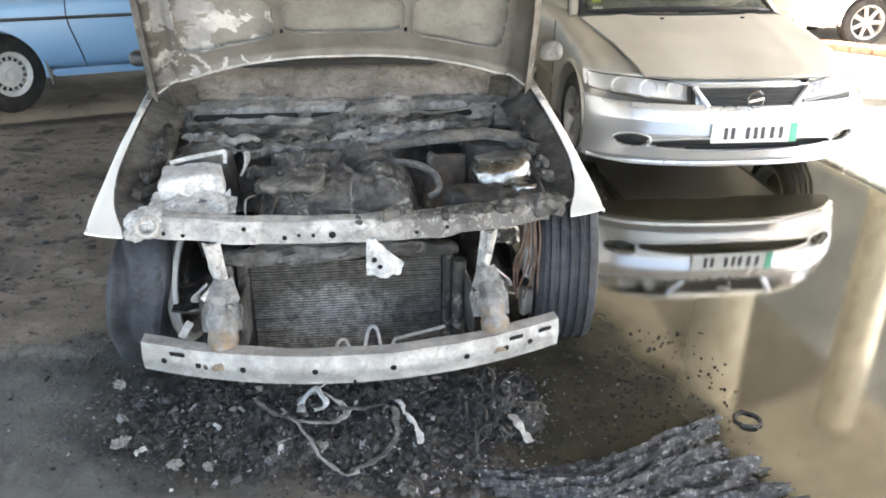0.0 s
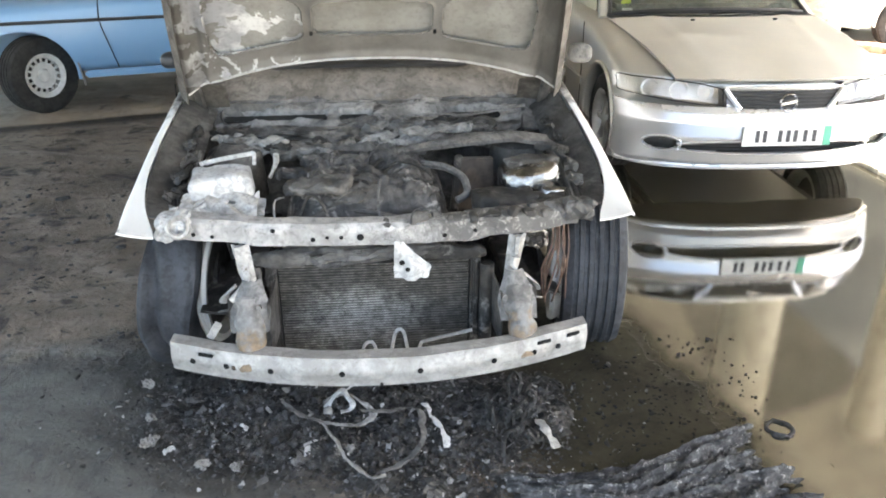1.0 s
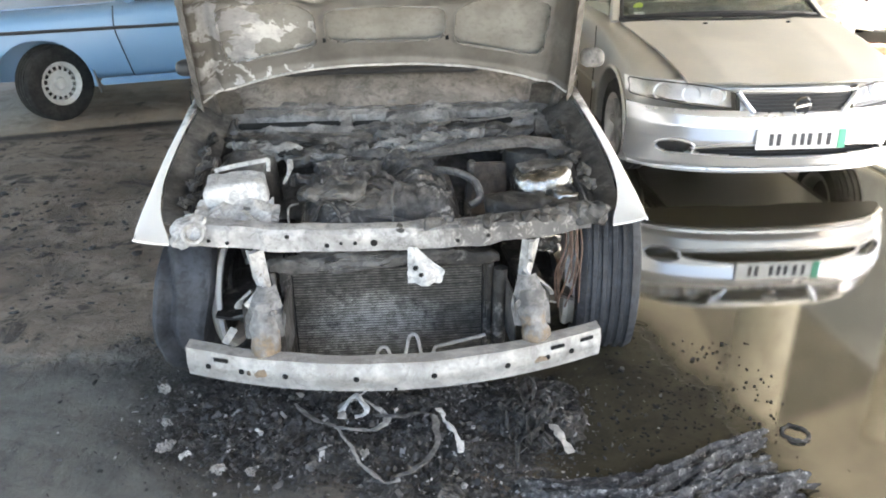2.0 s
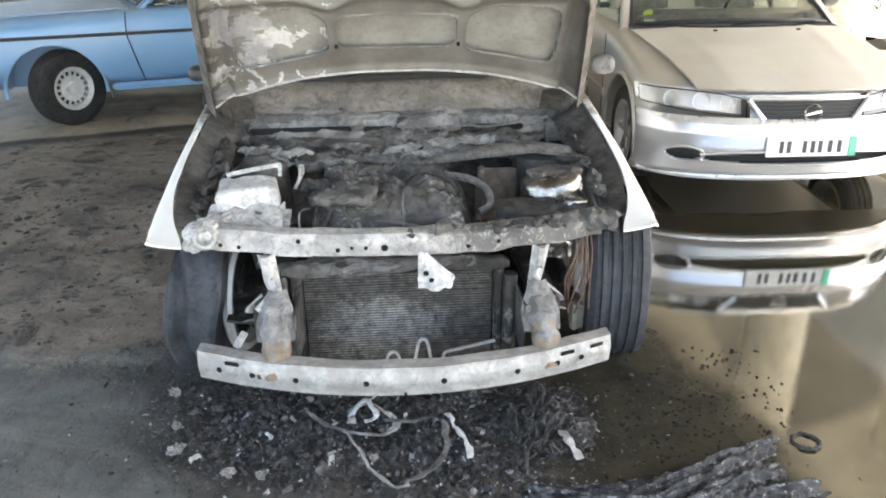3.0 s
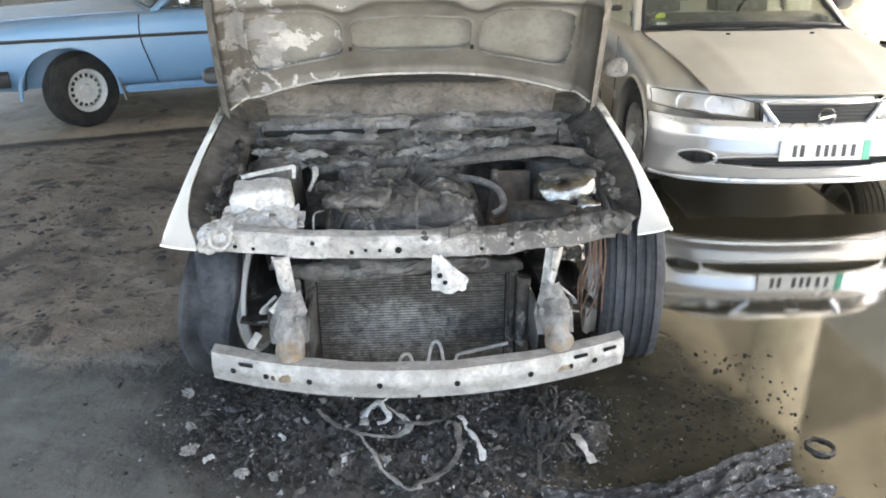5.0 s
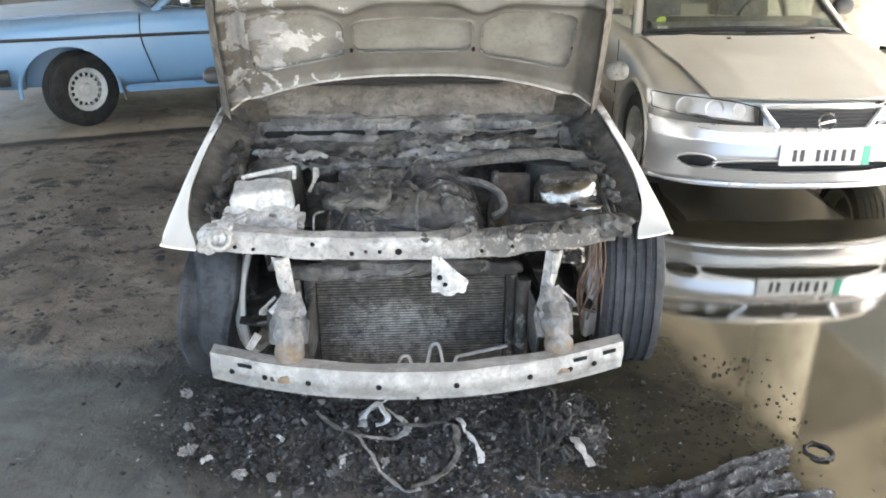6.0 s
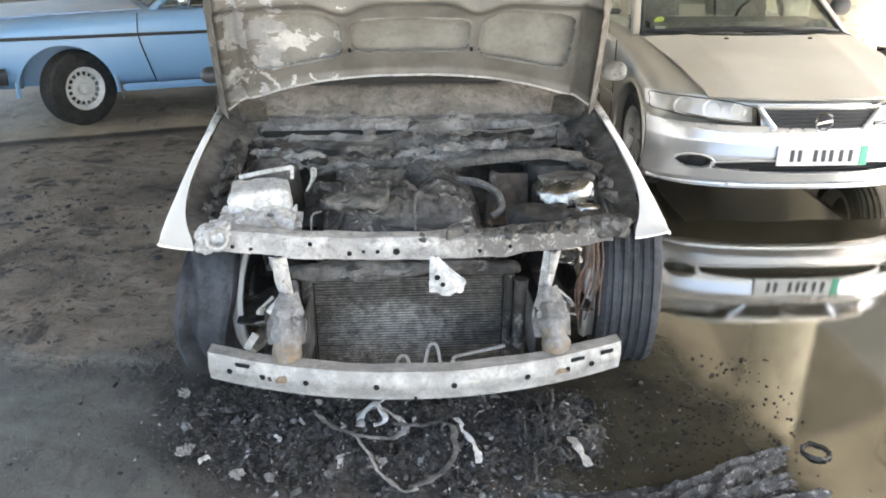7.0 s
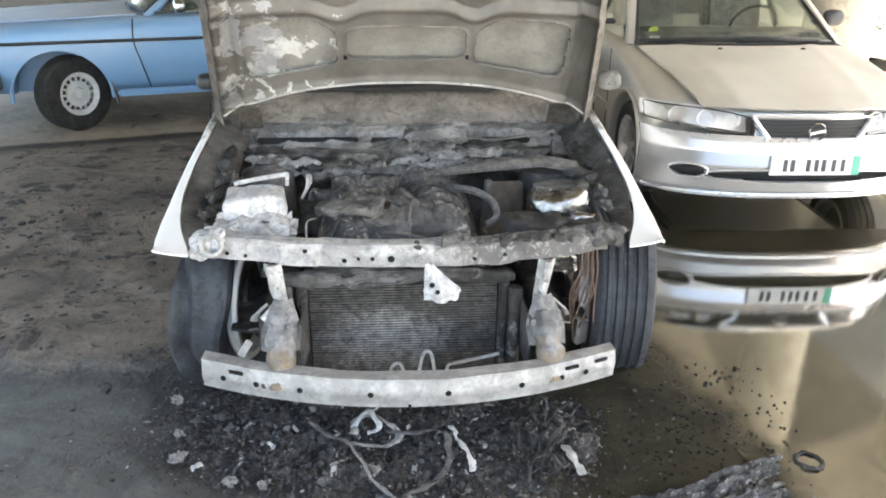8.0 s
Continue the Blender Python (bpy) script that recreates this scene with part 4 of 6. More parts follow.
# ---- plainer cars ----
def old_saloon():
    """The blue three-box car."""
    th = thing("blue_saloon", pose(-5.564, 6.022, 0, 0, 0, -58), "dusty blue old saloon car with white steel wheels", "car")
    st = [(0.0, 0.82, 0.36, 0.78, 0.84), (0.04, 0.86, 0.33, 0.84, 0.89), (0.5, 0.885, 0.30, 0.885, 0.925), (1.45, 0.893, 0.30, 0.93, 0.95), (1.6, 0.893, 0.30, 0.935, 0.95),
          (2.7, 0.893, 0.30, 0.935, 0.95), (3.75, 0.89, 0.30, 0.93, 0.95), (4.3, 0.87, 0.34, 0.90, 0.93), (4.62, 0.83, 0.38, 0.86, 0.89), (4.66, 0.80, 0.40, 0.8, 0.83)]
    ws = [(0.80, 0.315), (3.60, 0.315)]
    body = lower_body(th, st, (0.06, 0.06), "blue", ws, 0.375)
    for y, z in ws:
        for s in (-1, 1):
            wheel(th, (s * (0.735 if y < 1 else 0.765), y + (0.07 if y < 1 else 0), z), 36 if y < 1 else 0, 0.315, 0.185, "cap", "tyre_dusty", s, "cap", ratio=0.56)
    part("hood", sheet(bmesh.new(), lambda u, v: ((2 * u - 1) * (0.68 + 0.06 * v), 0.03 + 1.42 * v - 0.08 * (1 - (2 * u - 1) ** 2) * v, 0.885 + 0.062 * v ** 0.7 + 0.022 - 0.02 * abs(2 * u - 1) ** 3), 24, 20, 0.012), "blue_hood", th)
    part("trunk_lid", sheet(bmesh.new(), lambda u, v: ((2 * u - 1) * 0.70, 3.86 + 0.75 * v, 0.962 - 0.06 * v ** 2), 16, 10, 0.012), "blue", th)
    greenhouse(th, (1.55, 3.75, 2.15, 3.2, 0.955, 1.40, 0.78, 0.60, (2.55,)), "blue")
    for s in (-1, 1):
        part("side_strip", tube(bmesh.new(), [(s * x, y, 0.755) for x, y in ((0.872, 0.12), (0.893, 0.5), (0.902, 1.4), (0.902, 2.7), (0.898, 3.8), (0.865, 4.5))], 0.012, 6, 1.2), "trim", th)
        part("sill", box(bmesh.new(), (s * 0.862, 2.2, 0.315), (0.05, 1.95, 0.06), (0, 0, 0), 0.015), "blue", th)
        seam(th, [(s * 0.893, 1.42, 0.93), (s * 0.902, 1.405, 0.75), (s * 0.902, 1.45, 0.55), (s * 0.895, 1.50, 0.36)], r=0.005)
        seam(th, [(s * 0.893, 2.55, 0.93), (s * 0.902, 2.55, 0.65), (s * 0.895, 2.58, 0.36)], r=0.005)
        part("door_handle", box(bmesh.new(), (s * 0.905, 2.40, 0.83), (0.025, 0.16, 0.03), (0, 0, 0), 0.008), "chrome", th)
        part("headlamp", box(bmesh.new(), (s * 0.62, 0.0, 0.70), (0.34, 0.10, 0.17), (0, 0, 0), 0.03), "lens", th)
        part("indicator", box(bmesh.new(), (s * 0.84, 0.06, 0.70), (0.07, 0.16, 0.16), (0, 0, 0), 0.02), "amber", th)
        part("mud_flap", box(bmesh.new(), (s * 0.80, 1.20, 0.32), (0.16, 0.012, 0.20), (8, 0, 0), 0.004), "cloth", th)
        mirror(th, (s * 0.93, 1.80, 1.02), s, "chrome")
        part("window_trim", tube(bmesh.new(), [(s * 0.80, 1.60, 0.962), (s * 0.80, 2.6, 0.964), (s * 0.80, 3.7, 0.962)], 0.010, 6), "chrome", th)
        part("tail_lamp", box(bmesh.new(), (s * 0.66, 4.62, 0.72), (0.34, 0.08, 0.16), (0, 0, 0), 0.02), "red", th)
        part("bumper_end", tube(bmesh.new(), [(s * 0.89, 0.36, 0.46), (s * 0.90, 0.05, 0.46), (s * 0.80, -0.10, 0.46), (0, -0.15, 0.46)], 0.055, 8, 1.3), "trim", th)
    part("grille", box(bmesh.new(), (0, -0.02, 0.70), (0.48, 0.08, 0.24), (0, 0, 0), 0.02), "chrome", th)
    part("rear_bumper", tube(bmesh.new(), [(-0.88, 4.5, 0.46), (-0.6, 4.76, 0.46), (0.6, 4.76, 0.46), (0.88, 4.5, 0.46)], 0.055, 8, 1.3), "trim", th)
    part("wiper", tube(bmesh.new(), [(0.5, 1.46, 0.985), (0.2, 1.40, 0.995), (-0.15, 1.42, 1.0)], 0.008, 6), "dark", th)
    return th


old_saloon()


def plain_car(name, m, paint, label, kind="spoke"):
    th = thing(name, m, label, "car")
    st = [(0.05, 0.76, 0.28, 0.58, 0.64), (0.10, 0.82, 0.24, 0.64, 0.69), (0.5, 0.845, 0.20, 0.77, 0.81), (1.15, 0.85, 0.19, 0.90, 0.93), (2.4, 0.85, 0.19, 0.93, 0.94),
          (3.4, 0.85, 0.19, 0.95, 0.96), (3.95, 0.83, 0.24, 0.95, 0.98), (4.15, 0.78, 0.32, 0.86, 0.9)]
    ws = [(0.80, 0.30), (3.30, 0.30)]
    lower_body(th, st, (0.22, 0.14), paint, ws, 0.355)
    for y, z in ws:
        for s in (-1, 1):
            wheel(th, (s * 0.73, y, z), 0, 0.30, 0.19, "alloy", "tyre_dusty", s, kind)
    part("hood", sheet(bmesh.new(), lambda u, v: ((2 * u - 1) * (0.6 + 0.12 * v), 0.22 + 0.95 * v, 0.735 + 0.21 * v ** 0.7 - 0.03 * abs(2 * u - 1) ** 3), 16, 12, 0.012), paint, th)
    greenhouse(th, (1.25, 3.6, 1.85, 2.95, 0.945, 1.38, 0.75, 0.57, (2.25,)), paint)
    for s in (-1, 1):
        part("headlamp", box(bmesh.new(), (s * 0.58, 0.14, 0.62), (0.36, 0.10, 0.12), (0, 0, s * 14), 0.03), "lens", th)
        part("tail_lamp", box(bmesh.new(), (s * 0.62, 4.08, 0.80), (0.3, 0.10, 0.15), (0, 0, s * -12), 0.02), "red", th)
        part("side_moulding", box(bmesh.new(), (s * 0.858, 2.05, 0.52), (0.016, 1.7, 0.05), (0, 0, 0), 0.006), "trim", th)
        seam(th, [(s * 0.855, 1.25, 0.90), (s * 0.86, 1.24, 0.6), (s * 0.855, 1.28, 0.28)])
        seam(th, [(s * 0.855, 2.25, 0.92), (s * 0.86, 2.27, 0.6), (s * 0.855, 2.3, 0.28)])
        part("indicator", box(bmesh.new(), (s * 0.856, 1.19, 0.68), (0.012, 0.07, 0.03), (0, 0, 0), 0.005), "trim", th)
        mirror(th, (s * 0.92, 1.55, 1.0), s, paint)
    part("front_bumper", sheet(bmesh.new(), lambda u, v: ((2 * u - 1) * 0.85, 0.0 + 0.26 * abs(2 * u - 1) ** 2.6, 0.24 + 0.32 * v), 24, 8, 0.02), paint, th)
    part("rear_bumper", sheet(bmesh.new(), lambda u, v: ((2 * u - 1) * 0.84, 4.2 - 0.26 * abs(2 * u - 1) ** 2.6, 0.28 + 0.32 * v), 24, 8, 0.02), paint, th)
    return th


plain_car("white_car", pose(2.95, 11.05, 0, 0, 0, -82), "white", "white parked car with alloy wheels in bright daylight")
plain_car("black_car", pose(-9.6, 10.2, 0, 0, 0, -80), "black_paint", "black parked car behind the blue car")


# ---- the burnt car ----
CAR = pose(-0.545, 2.076, 0, 0, 0, 15)


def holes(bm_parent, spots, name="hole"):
    """Round holes drawn as near-black rimmed discs; the colour stands for their shade."""
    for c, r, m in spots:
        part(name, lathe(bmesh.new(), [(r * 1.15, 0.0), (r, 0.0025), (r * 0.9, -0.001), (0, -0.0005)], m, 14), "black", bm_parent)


def burnt_hood(th):
    d = Vector((0, -0.574, 0.819))
    nor = Vector((0, -0.819, -0.574))        # towards the engine bay
    pivot = Vector((0, 1.10, 0.865))

    def width(s):
        return float(np.interp(s, [0.0, 0.15, 0.5, 0.8, 1.0], [0.765, 0.765, 0.735, 0.70, 0.62]))

    def rear(x):
        return 0.115 + 0.153 * (1 - (abs(x) / 0.73) ** 2.5)

    def cell(x, s, x0, x1, s0, s1):
        """1 inside a rounded cell, 0 outside, with a soft rim."""
        q = max(abs(x - (x0 + x1) / 2) / ((x1 - x0) / 2), 0.0) ** 6 + (abs(s - (s0 + s1) / 2) / ((s1 - s0) / 2)) ** 6
        return 1 / (1 + math.exp(min(30.0, (q - 1.0) * 9.0)))

    def place(u, v):
        k = 2 * u - 1
        s_lo = rear(k * 0.73)
        s = s_lo + (1.02 - 0.10 * k * k - s_lo) * v
        return k, s_lo, s, k * width(s)

    def opening(x, s):
        floor = 0.285 + 0.085 * (1 - min(1, abs(x) / 0.62) ** 2)
        top = 0.575 - 0.045 * math.exp(-((abs(x) - 0.245) / 0.07) ** 2)
        return max(cell(x, s, -0.61, -0.262, floor, top), cell(x, s, -0.222, 0.222, 0.375, 0.535), cell(x, s, 0.262, 0.61, floor, top),
                   cell(x, s, -0.55, -0.05, 0.70, 0.92), cell(x, s, 0.05, 0.55, 0.70, 0.92))

    def at(u, v):
        k, s_lo, s, x = place(u, v)
        dip = 0.045 * math.exp(-((abs(x) - 0.245) / 0.07) ** 2)
        ridge = math.exp(-((s - 0.625 + dip) / 0.020) ** 2) * 0.016 - math.exp(-((s - 0.665 + dip) / 0.014) ** 2) * 0.010
        roll = math.exp(-((s - s_lo) / 0.018) ** 2) * 0.014
        edge = math.exp(-((abs(k) - 0.955) / 0.03) ** 2) * 0.016 - math.exp(-((abs(k) - 0.88) / 0.02) ** 2) * 0.012
        lip = 0.008 * math.exp(-((opening(x, s) - 0.25) / 0.22) ** 2)
        h = ridge + roll + edge + lip + 0.035 * k * k + 0.0025 * noise.noise(Vector((x * 7, s * 7, 0)))
        p = pivot + d * s + nor * h
        return (x, p.y, p.z)

    def skin(u, v):
        k, s = 2 * u - 1, 0.26 + 0.72 * v
        x = k * (width(s) - 0.03)
        p = pivot + d * s + nor * (-0.030 + 0.03 * k * k + 0.004 * noise.noise(Vector((x * 4, s * 4, 2))))
        return (x, p.y, p.z)

    def solid(u, v):
        k, s_lo, s, x = place(u, v)
        return opening(x, s) < 0.5
    hood = part("hood", sheet(bmesh.new(), at, 240, 150, 0.010, solid), "hood", th, "open hood, inner frame scorched brown with flaking pale ash")
    part("outer_skin", sheet(bmesh.new(), skin, 40, 30, 0.004), "hood_skin", hood)
    # bright rolled rear edge
    part("rear_edge", tube(bmesh.new(), [Vector(at(0.02 + 0.96 * k / 24, 0.0)) + nor * 0.003 for k in range(25)], 0.005, 7), "pale_steel", hood)
    # side flanges that fold down
    for s in (-1, 1):
        u = 0.5 + s * 0.5
        part("side_flange", sheet(bmesh.new(), lambda a, b: Vector(at(u, a)) + nor * (0.002 + 0.05 * b) + Vector((-s * 0.035 * b, 0, 0)), 40, 4, 0.004), "flank", hood)
        part("hinge", tube(bmesh.new(), [(s * 0.70, 1.13, 0.79), (s * 0.712, 1.09, 0.86), (s * 0.715, 1.04, 0.935), (s * 0.715, 1.00, 0.99)], 0.022, 6, 0.5), "soot", hood)
    # sooty gussets that carry the hinges
    for s in (-1, 1):
        def gusset(u, v):
            a = Vector((s * 0.785, 1.00, 1.00)).lerp(Vector((s * 0.60, 1.04, 0.955)), u)
            b = Vector((s * 0.785, 1.14, 0.84)).lerp(Vector((s * 0.61, 1.15, 0.83)), u)
            p = a.lerp(b, v)
            return p + Vector((0, -0.012 * math.sin(u * math.pi), 0.006 * noise.noise(p * 30)))
        part("hinge_gusset", sheet(bmesh.new(), gusset, 14, 14, 0.006), "flank", hood)
    # ribs between the recesses, with their slots
    # each slot is a black block, its inner shade put into the colour
    for x in (-0.245, 0.245):
        q = pivot + d * 0.395 + nor * 0.006
        part("slot", box(bmesh.new(), (x * 0.95, q.y, q.z), (0.012, 0.008, 0.030), (-35, 0, 0), 0.002), "black", hood)
    q = pivot + d * 0.235 + nor * 0.006
    part("bolt", lathe(bmesh.new(), [(0.010, 0), (0.017, 0.004), (0.020, 0.0), (0.017, -0.004), (0.010, 0)], pose(0.525, q.y, q.z) @ pose(0, 0, 0, 0, 35, -90), 20), "pale_steel", hood)
    q = pivot + d * 0.20 + nor * 0.006
    # black disc painted as the hole's shade
    part("bolt_hole", lathe(bmesh.new(), [(0.012, 0.002), (0.0, 0.002), (0.0, 0.0), (0.012, 0.0)], pose(-0.66, q.y, q.z) @ pose(0, 0, 0, 0, 35, -90), 14), "black", hood)
    return hood


def fender(th, s):
    """Front wing from the headlamp opening to the door, with its wheel arch."""
    def soft(y, ys, vs):
        return float(np.mean(np.interp([y + d * 0.02 for d in range(-4, 5)], ys, vs)))

    def inner(y):
        return (soft(y, [0.14, 0.22, 0.30, 0.5, 0.74, 0.95, 1.2], [0.700, 0.738, 0.775, 0.805, 0.800, 0.785, 0.770]),
                soft(y, [0.14, 0.22, 0.30, 0.5, 0.74, 0.95, 1.2, 1.6], [0.672, 0.688, 0.712, 0.762, 0.825, 0.880, 0.925, 0.95]))

    def at(u, v):
        y = 0.14 + 1.16 * u
        xi, zi = inner(y)
        xo = soft(y, [0.14, 0.22, 0.3, 0.5, 0.74, 0.9, 1.3], [0.812, 0.834, 0.848, 0.856, 0.848, 0.835, 0.835])
        arch = 0.315 + math.sqrt(max(0.0, 0.36 ** 2 - (y - 0.60) ** 2)) if abs(y - 0.60) < 0.36 else 0.20
        low = max(arch, float(np.interp(y, [0.14, 0.25, 0.36, 0.5, 0.62, 1.3], [0.74, 0.71, 0.64, 0.60, 0.2, 0.2])))
        drop = float(np.interp(y, [0.14, 0.3, 0.5, 1.3], [-0.022, 0.02, 0.065, 0.075]))
        if v < 0.45:
            k = v / 0.45
            x = xi + (xo - xi) * math.sin(k * math.pi / 2) ** 0.9
            z = zi + 0.006 * math.sin(k * math.pi) - drop * (1 - math.cos(k * math.pi / 2))
        else:
            k = (v - 0.45) / 0.55
            z0 = zi - drop
            x, z = xo + 0.006 * math.sin(k * math.pi) * min(1, y * 2), z0 + (min(low, z0 - 0.004) - z0) * k
        return (s * x, y + 0.05 * (1 - abs(2 * v - 0.5)) * (1 - u) * 0, z)
    w = part("fender", sheet(bmesh.new(), at, 60, 26, 0.006), "fender", th, "front wing, white paint burnt off along its inner edge")
    # inner flange and wing rail in the bay
    part("wing_rail", sheet(bmesh.new(), lambda u, v: (s * (inner(0.27 + 0.9 * u)[0] - 0.004 + (0.665 - inner(0.27 + 0.9 * u)[0]) * v), 0.27 + 0.9 * u, inner(0.27 + 0.9 * u)[1] - 0.010 - 0.075 * v * min(1, 0.3 + 3 * u) + 0.006 * noise.noise(Vector((u * 9, v * 4, s)))), 40, 6, 0.008), "soot", w)
    return w


def radiator(th):
    # core block in near-black, painting the dark of the gaps between the fins
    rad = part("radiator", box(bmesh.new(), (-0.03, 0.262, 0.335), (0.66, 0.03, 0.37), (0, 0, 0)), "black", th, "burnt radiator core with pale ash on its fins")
    fin = box(bmesh.new(), (0, 0, 0), (0.645, 0.007, 0.0046))
    first = part("cooling_fin", fin, "fin", rad, smooth=False)
    for k in range(36):
        one = first if k == 0 else new("cooling_fin", first.data)
        one.parent = rad
        one.matrix_basis = pose(-0.03, 0.243, 0.158 + k * 0.0100, random.uniform(-14, 4), 0, random.uniform(-0.3, 0.3))
    for x in (-0.375, 0.315):
        part("side_tank", box(bmesh.new(), (x, 0.24, 0.335), (0.035, 0.055, 0.40), (0, 0, 0), 0.010), "char", rad)
    part("hose", tube(bmesh.new(), [(-0.415, 0.20, 0.53), (-0.405, 0.17, 0.46), (-0.40, 0.17, 0.32), (-0.395, 0.18, 0.18)], 0.013, 8), "soot", rad)
    part("drier_bottle", cyl(bmesh.new(), (0.345, 0.19, 0.20), (0.35, 0.19, 0.52), 0.024, n=20), "char", rad)
    bm = lump(bmesh.new(), (-0.12, 0.225, 0.555), (0.62, 0.05, 0.055), (0, -2, 0), 5, 0.5, 0.016, 17, 3)
    part("melted_shroud", bm, "soot", rad, "melted shroud drooping over the core")
    part("melted_shroud", lump(bmesh.new(), (0.20, 0.24, 0.55), (0.30, 0.05, 0.05), (0, 3, 0), 4, 0.5, 0.010, 14, 7), "char", rad)
    coil = [(-0.18, 0.165, 0.150), (-0.135, 0.165, 0.185), (-0.105, 0.165, 0.150), (-0.085, 0.165, 0.175), (-0.075, 0.165, 0.235), (-0.045, 0.165, 0.245), (-0.02, 0.165, 0.17),
            (0.005, 0.165, 0.150), (0.02, 0.165, 0.22), (0.035, 0.165, 0.285), (0.06, 0.165, 0.285), (0.075, 0.165, 0.21), (0.095, 0.165, 0.185), (0.115, 0.165, 0.215), (0.125, 0.165, 0.238), (0.17, 0.17, 0.246), (0.30, 0.18, 0.268)]
    part("oil_cooler_pipe", tube(bmesh.new(), coil, 0.0062, 7), "white_ash", rad, "pale bent cooler pipe")
    return rad


def rough_up(ob, amount, scale, seed):
    """Dents a finished part."""
    bm = bmesh.new()
    bm.from_mesh(ob.data)
    bmesh.ops.subdivide_edges(bm, edges=bm.edges, cuts=3, use_grid_fill=True)
    rumple(bm, amount, scale, seed)
    bm.to_mesh(ob.data)
    bm.free()


def front_beams(th):
    def by(x):
        return -0.12 + 0.155 * (abs(x) / 0.67) ** 2.0

    def beam_at(u, v):
        x = -0.685 + 1.35 * u
        k = v * 2 * math.pi
        # hollow-faced hat profile: front face, lips above and below
        return (x, by(x) + 0.006 * math.cos(v * math.pi * 2) - 0.004 * noise.noise(Vector((x * 5, v, 0))), 0.262 + 0.094 * v + 0.012 * (1 - abs(x)) * 0 + 0.004 * noise.noise(Vector((x * 3, 1, v))))
    beam = part("bumper_beam", sheet(bmesh.new(), beam_at, 70, 8, 0.004), "beam", th, "bare pale steel bumper beam with bolt holes")
    part("beam_lip", sheet(bmesh.new(), lambda u, v: (-0.685 + 1.35 * u, by(-0.685 + 1.35 * u) + 0.005 + 0.06 * v, 0.356 + 0.002 * math.sin(u * 30) - 0.004 * v), 60, 3, 0.004), "beam", beam)
    part("beam_lip", sheet(bmesh.new(), lambda u, v: (-0.685 + 1.35 * u, by(-0.685 + 1.35 * u) + 0.005 + 0.05 * v, 0.262 + 0.002 * v), 60, 3, 0.004), "beam", beam)
    spots = []
    for x in (-0.61, -0.50, -0.36, -0.14, 0.10, 0.335, 0.47, 0.555, -0.02):
        slope = math.degrees(math.atan(2 * 0.155 * x / 0.67 ** 2))
        z = 0.31 if abs(x) > 0.05 else 0.272
        spots.append(((x, by(x), z), 0.0085 if z > 0.3 else 0.005, pose(x, by(x) - 0.0085, z, 0, 0, -90 + slope)))
    holes(beam, spots)
    # slots are black plates on the beam face, painting the shade of openings
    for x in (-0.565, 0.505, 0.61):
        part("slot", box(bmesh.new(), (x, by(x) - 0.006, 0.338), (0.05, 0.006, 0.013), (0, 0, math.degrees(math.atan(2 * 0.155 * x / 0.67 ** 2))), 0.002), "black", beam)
    part("rust_bolt", lump(bmesh.new(), (-0.475, by(-0.475) - 0.004, 0.307), (0.018, 0.008, 0.018), level=2, amount=0.002), "brown_soot", beam)
    part("bent_tab", box(bmesh.new(), (-0.545, 0.06, 0.382), (0.025, 0.006, 0.075), (10, 32, 0), 0.002), "pale_steel", beam)

    def cy(x):
        return 0.14 + 0.075 * (abs(x) / 0.66) ** 2

    def cross_at(u, v):
        x = -0.675 + 1.335 * u
        prof = [(0.0, 0.0), (0.0, 0.055), (0.012, 0.068), (0.055, 0.072), (0.075, 0.066)]
        k = v * (len(prof) - 1)
        i = min(int(k), len(prof) - 2)
        py, pz = [prof[i][j] + (prof[i + 1][j] - prof[i][j]) * (k - i) for j in (0, 1)]
        rise = 0.018 * (abs(x) / 0.66) ** 2
        n = 0.010 * noise.noise(Vector((x * 9, v * 3, 2))) * (0.4 + 1.0 * (x > 0.05))
        step = 0.008 if -0.44 < x < -0.31 or 0.36 < x < 0.44 else 0.0
        return (x, cy(x) + py - step + n * 0.6, 0.622 + pz * 1.05 + rise + n)
    cross = part("upper_crossmember", sheet(bmesh.new(), cross_at, 110, 12, 0.004), "cross", th, "upper crossmember, white ash turning sooty")
    spots = []
    for x, dz, r in ((-0.60, 0.02, 0.006), (-0.54, 0.018, 0.006), (-0.345, 0.05, 0.007), (-0.22, 0.022, 0.007), (-0.175, 0.03, 0.005), (-0.13, 0.03, 0.006), (-0.07, 0.03, 0.010), (0.20, 0.022, 0.006), (0.30, 0.03, 0.006)):
        slope = math.degrees(math.atan(2 * 0.075 * x / 0.66 ** 2))
        spots.append(((x, cy(x), 0.63), r, pose(x, cy(x) - 0.012, 0.626 + dz + 0.018 * (x / 0.66) ** 2, 0, 0, -90 + slope)))
    holes(cross, spots)
    for s in (-1, 1):
        part("end_plate", lump(bmesh.new(), (s * 0.66, 0.235, 0.685), (0.12, 0.09, 0.085), (0, 0, 0), 5, 0.7, 0.022, 19, s), "white_ash" if s < 0 else "soot", cross)
    part("lamp_ring", lathe(bmesh.new(), [(0.022, 0.0), (0.030, 0.010), (0.038, 0.006), (0.040, -0.012), (0.022, -0.012), (0.022, 0.0)], pose(-0.645, 0.185, 0.690, 0, 0, -90) @ pose(0, 0, 0, 0, -30, 0), 24), "pale_steel", cross)
    # crumbling rim along the top on the sooty side
    for k in range(26):
        x = random.uniform(0.0, 0.62)
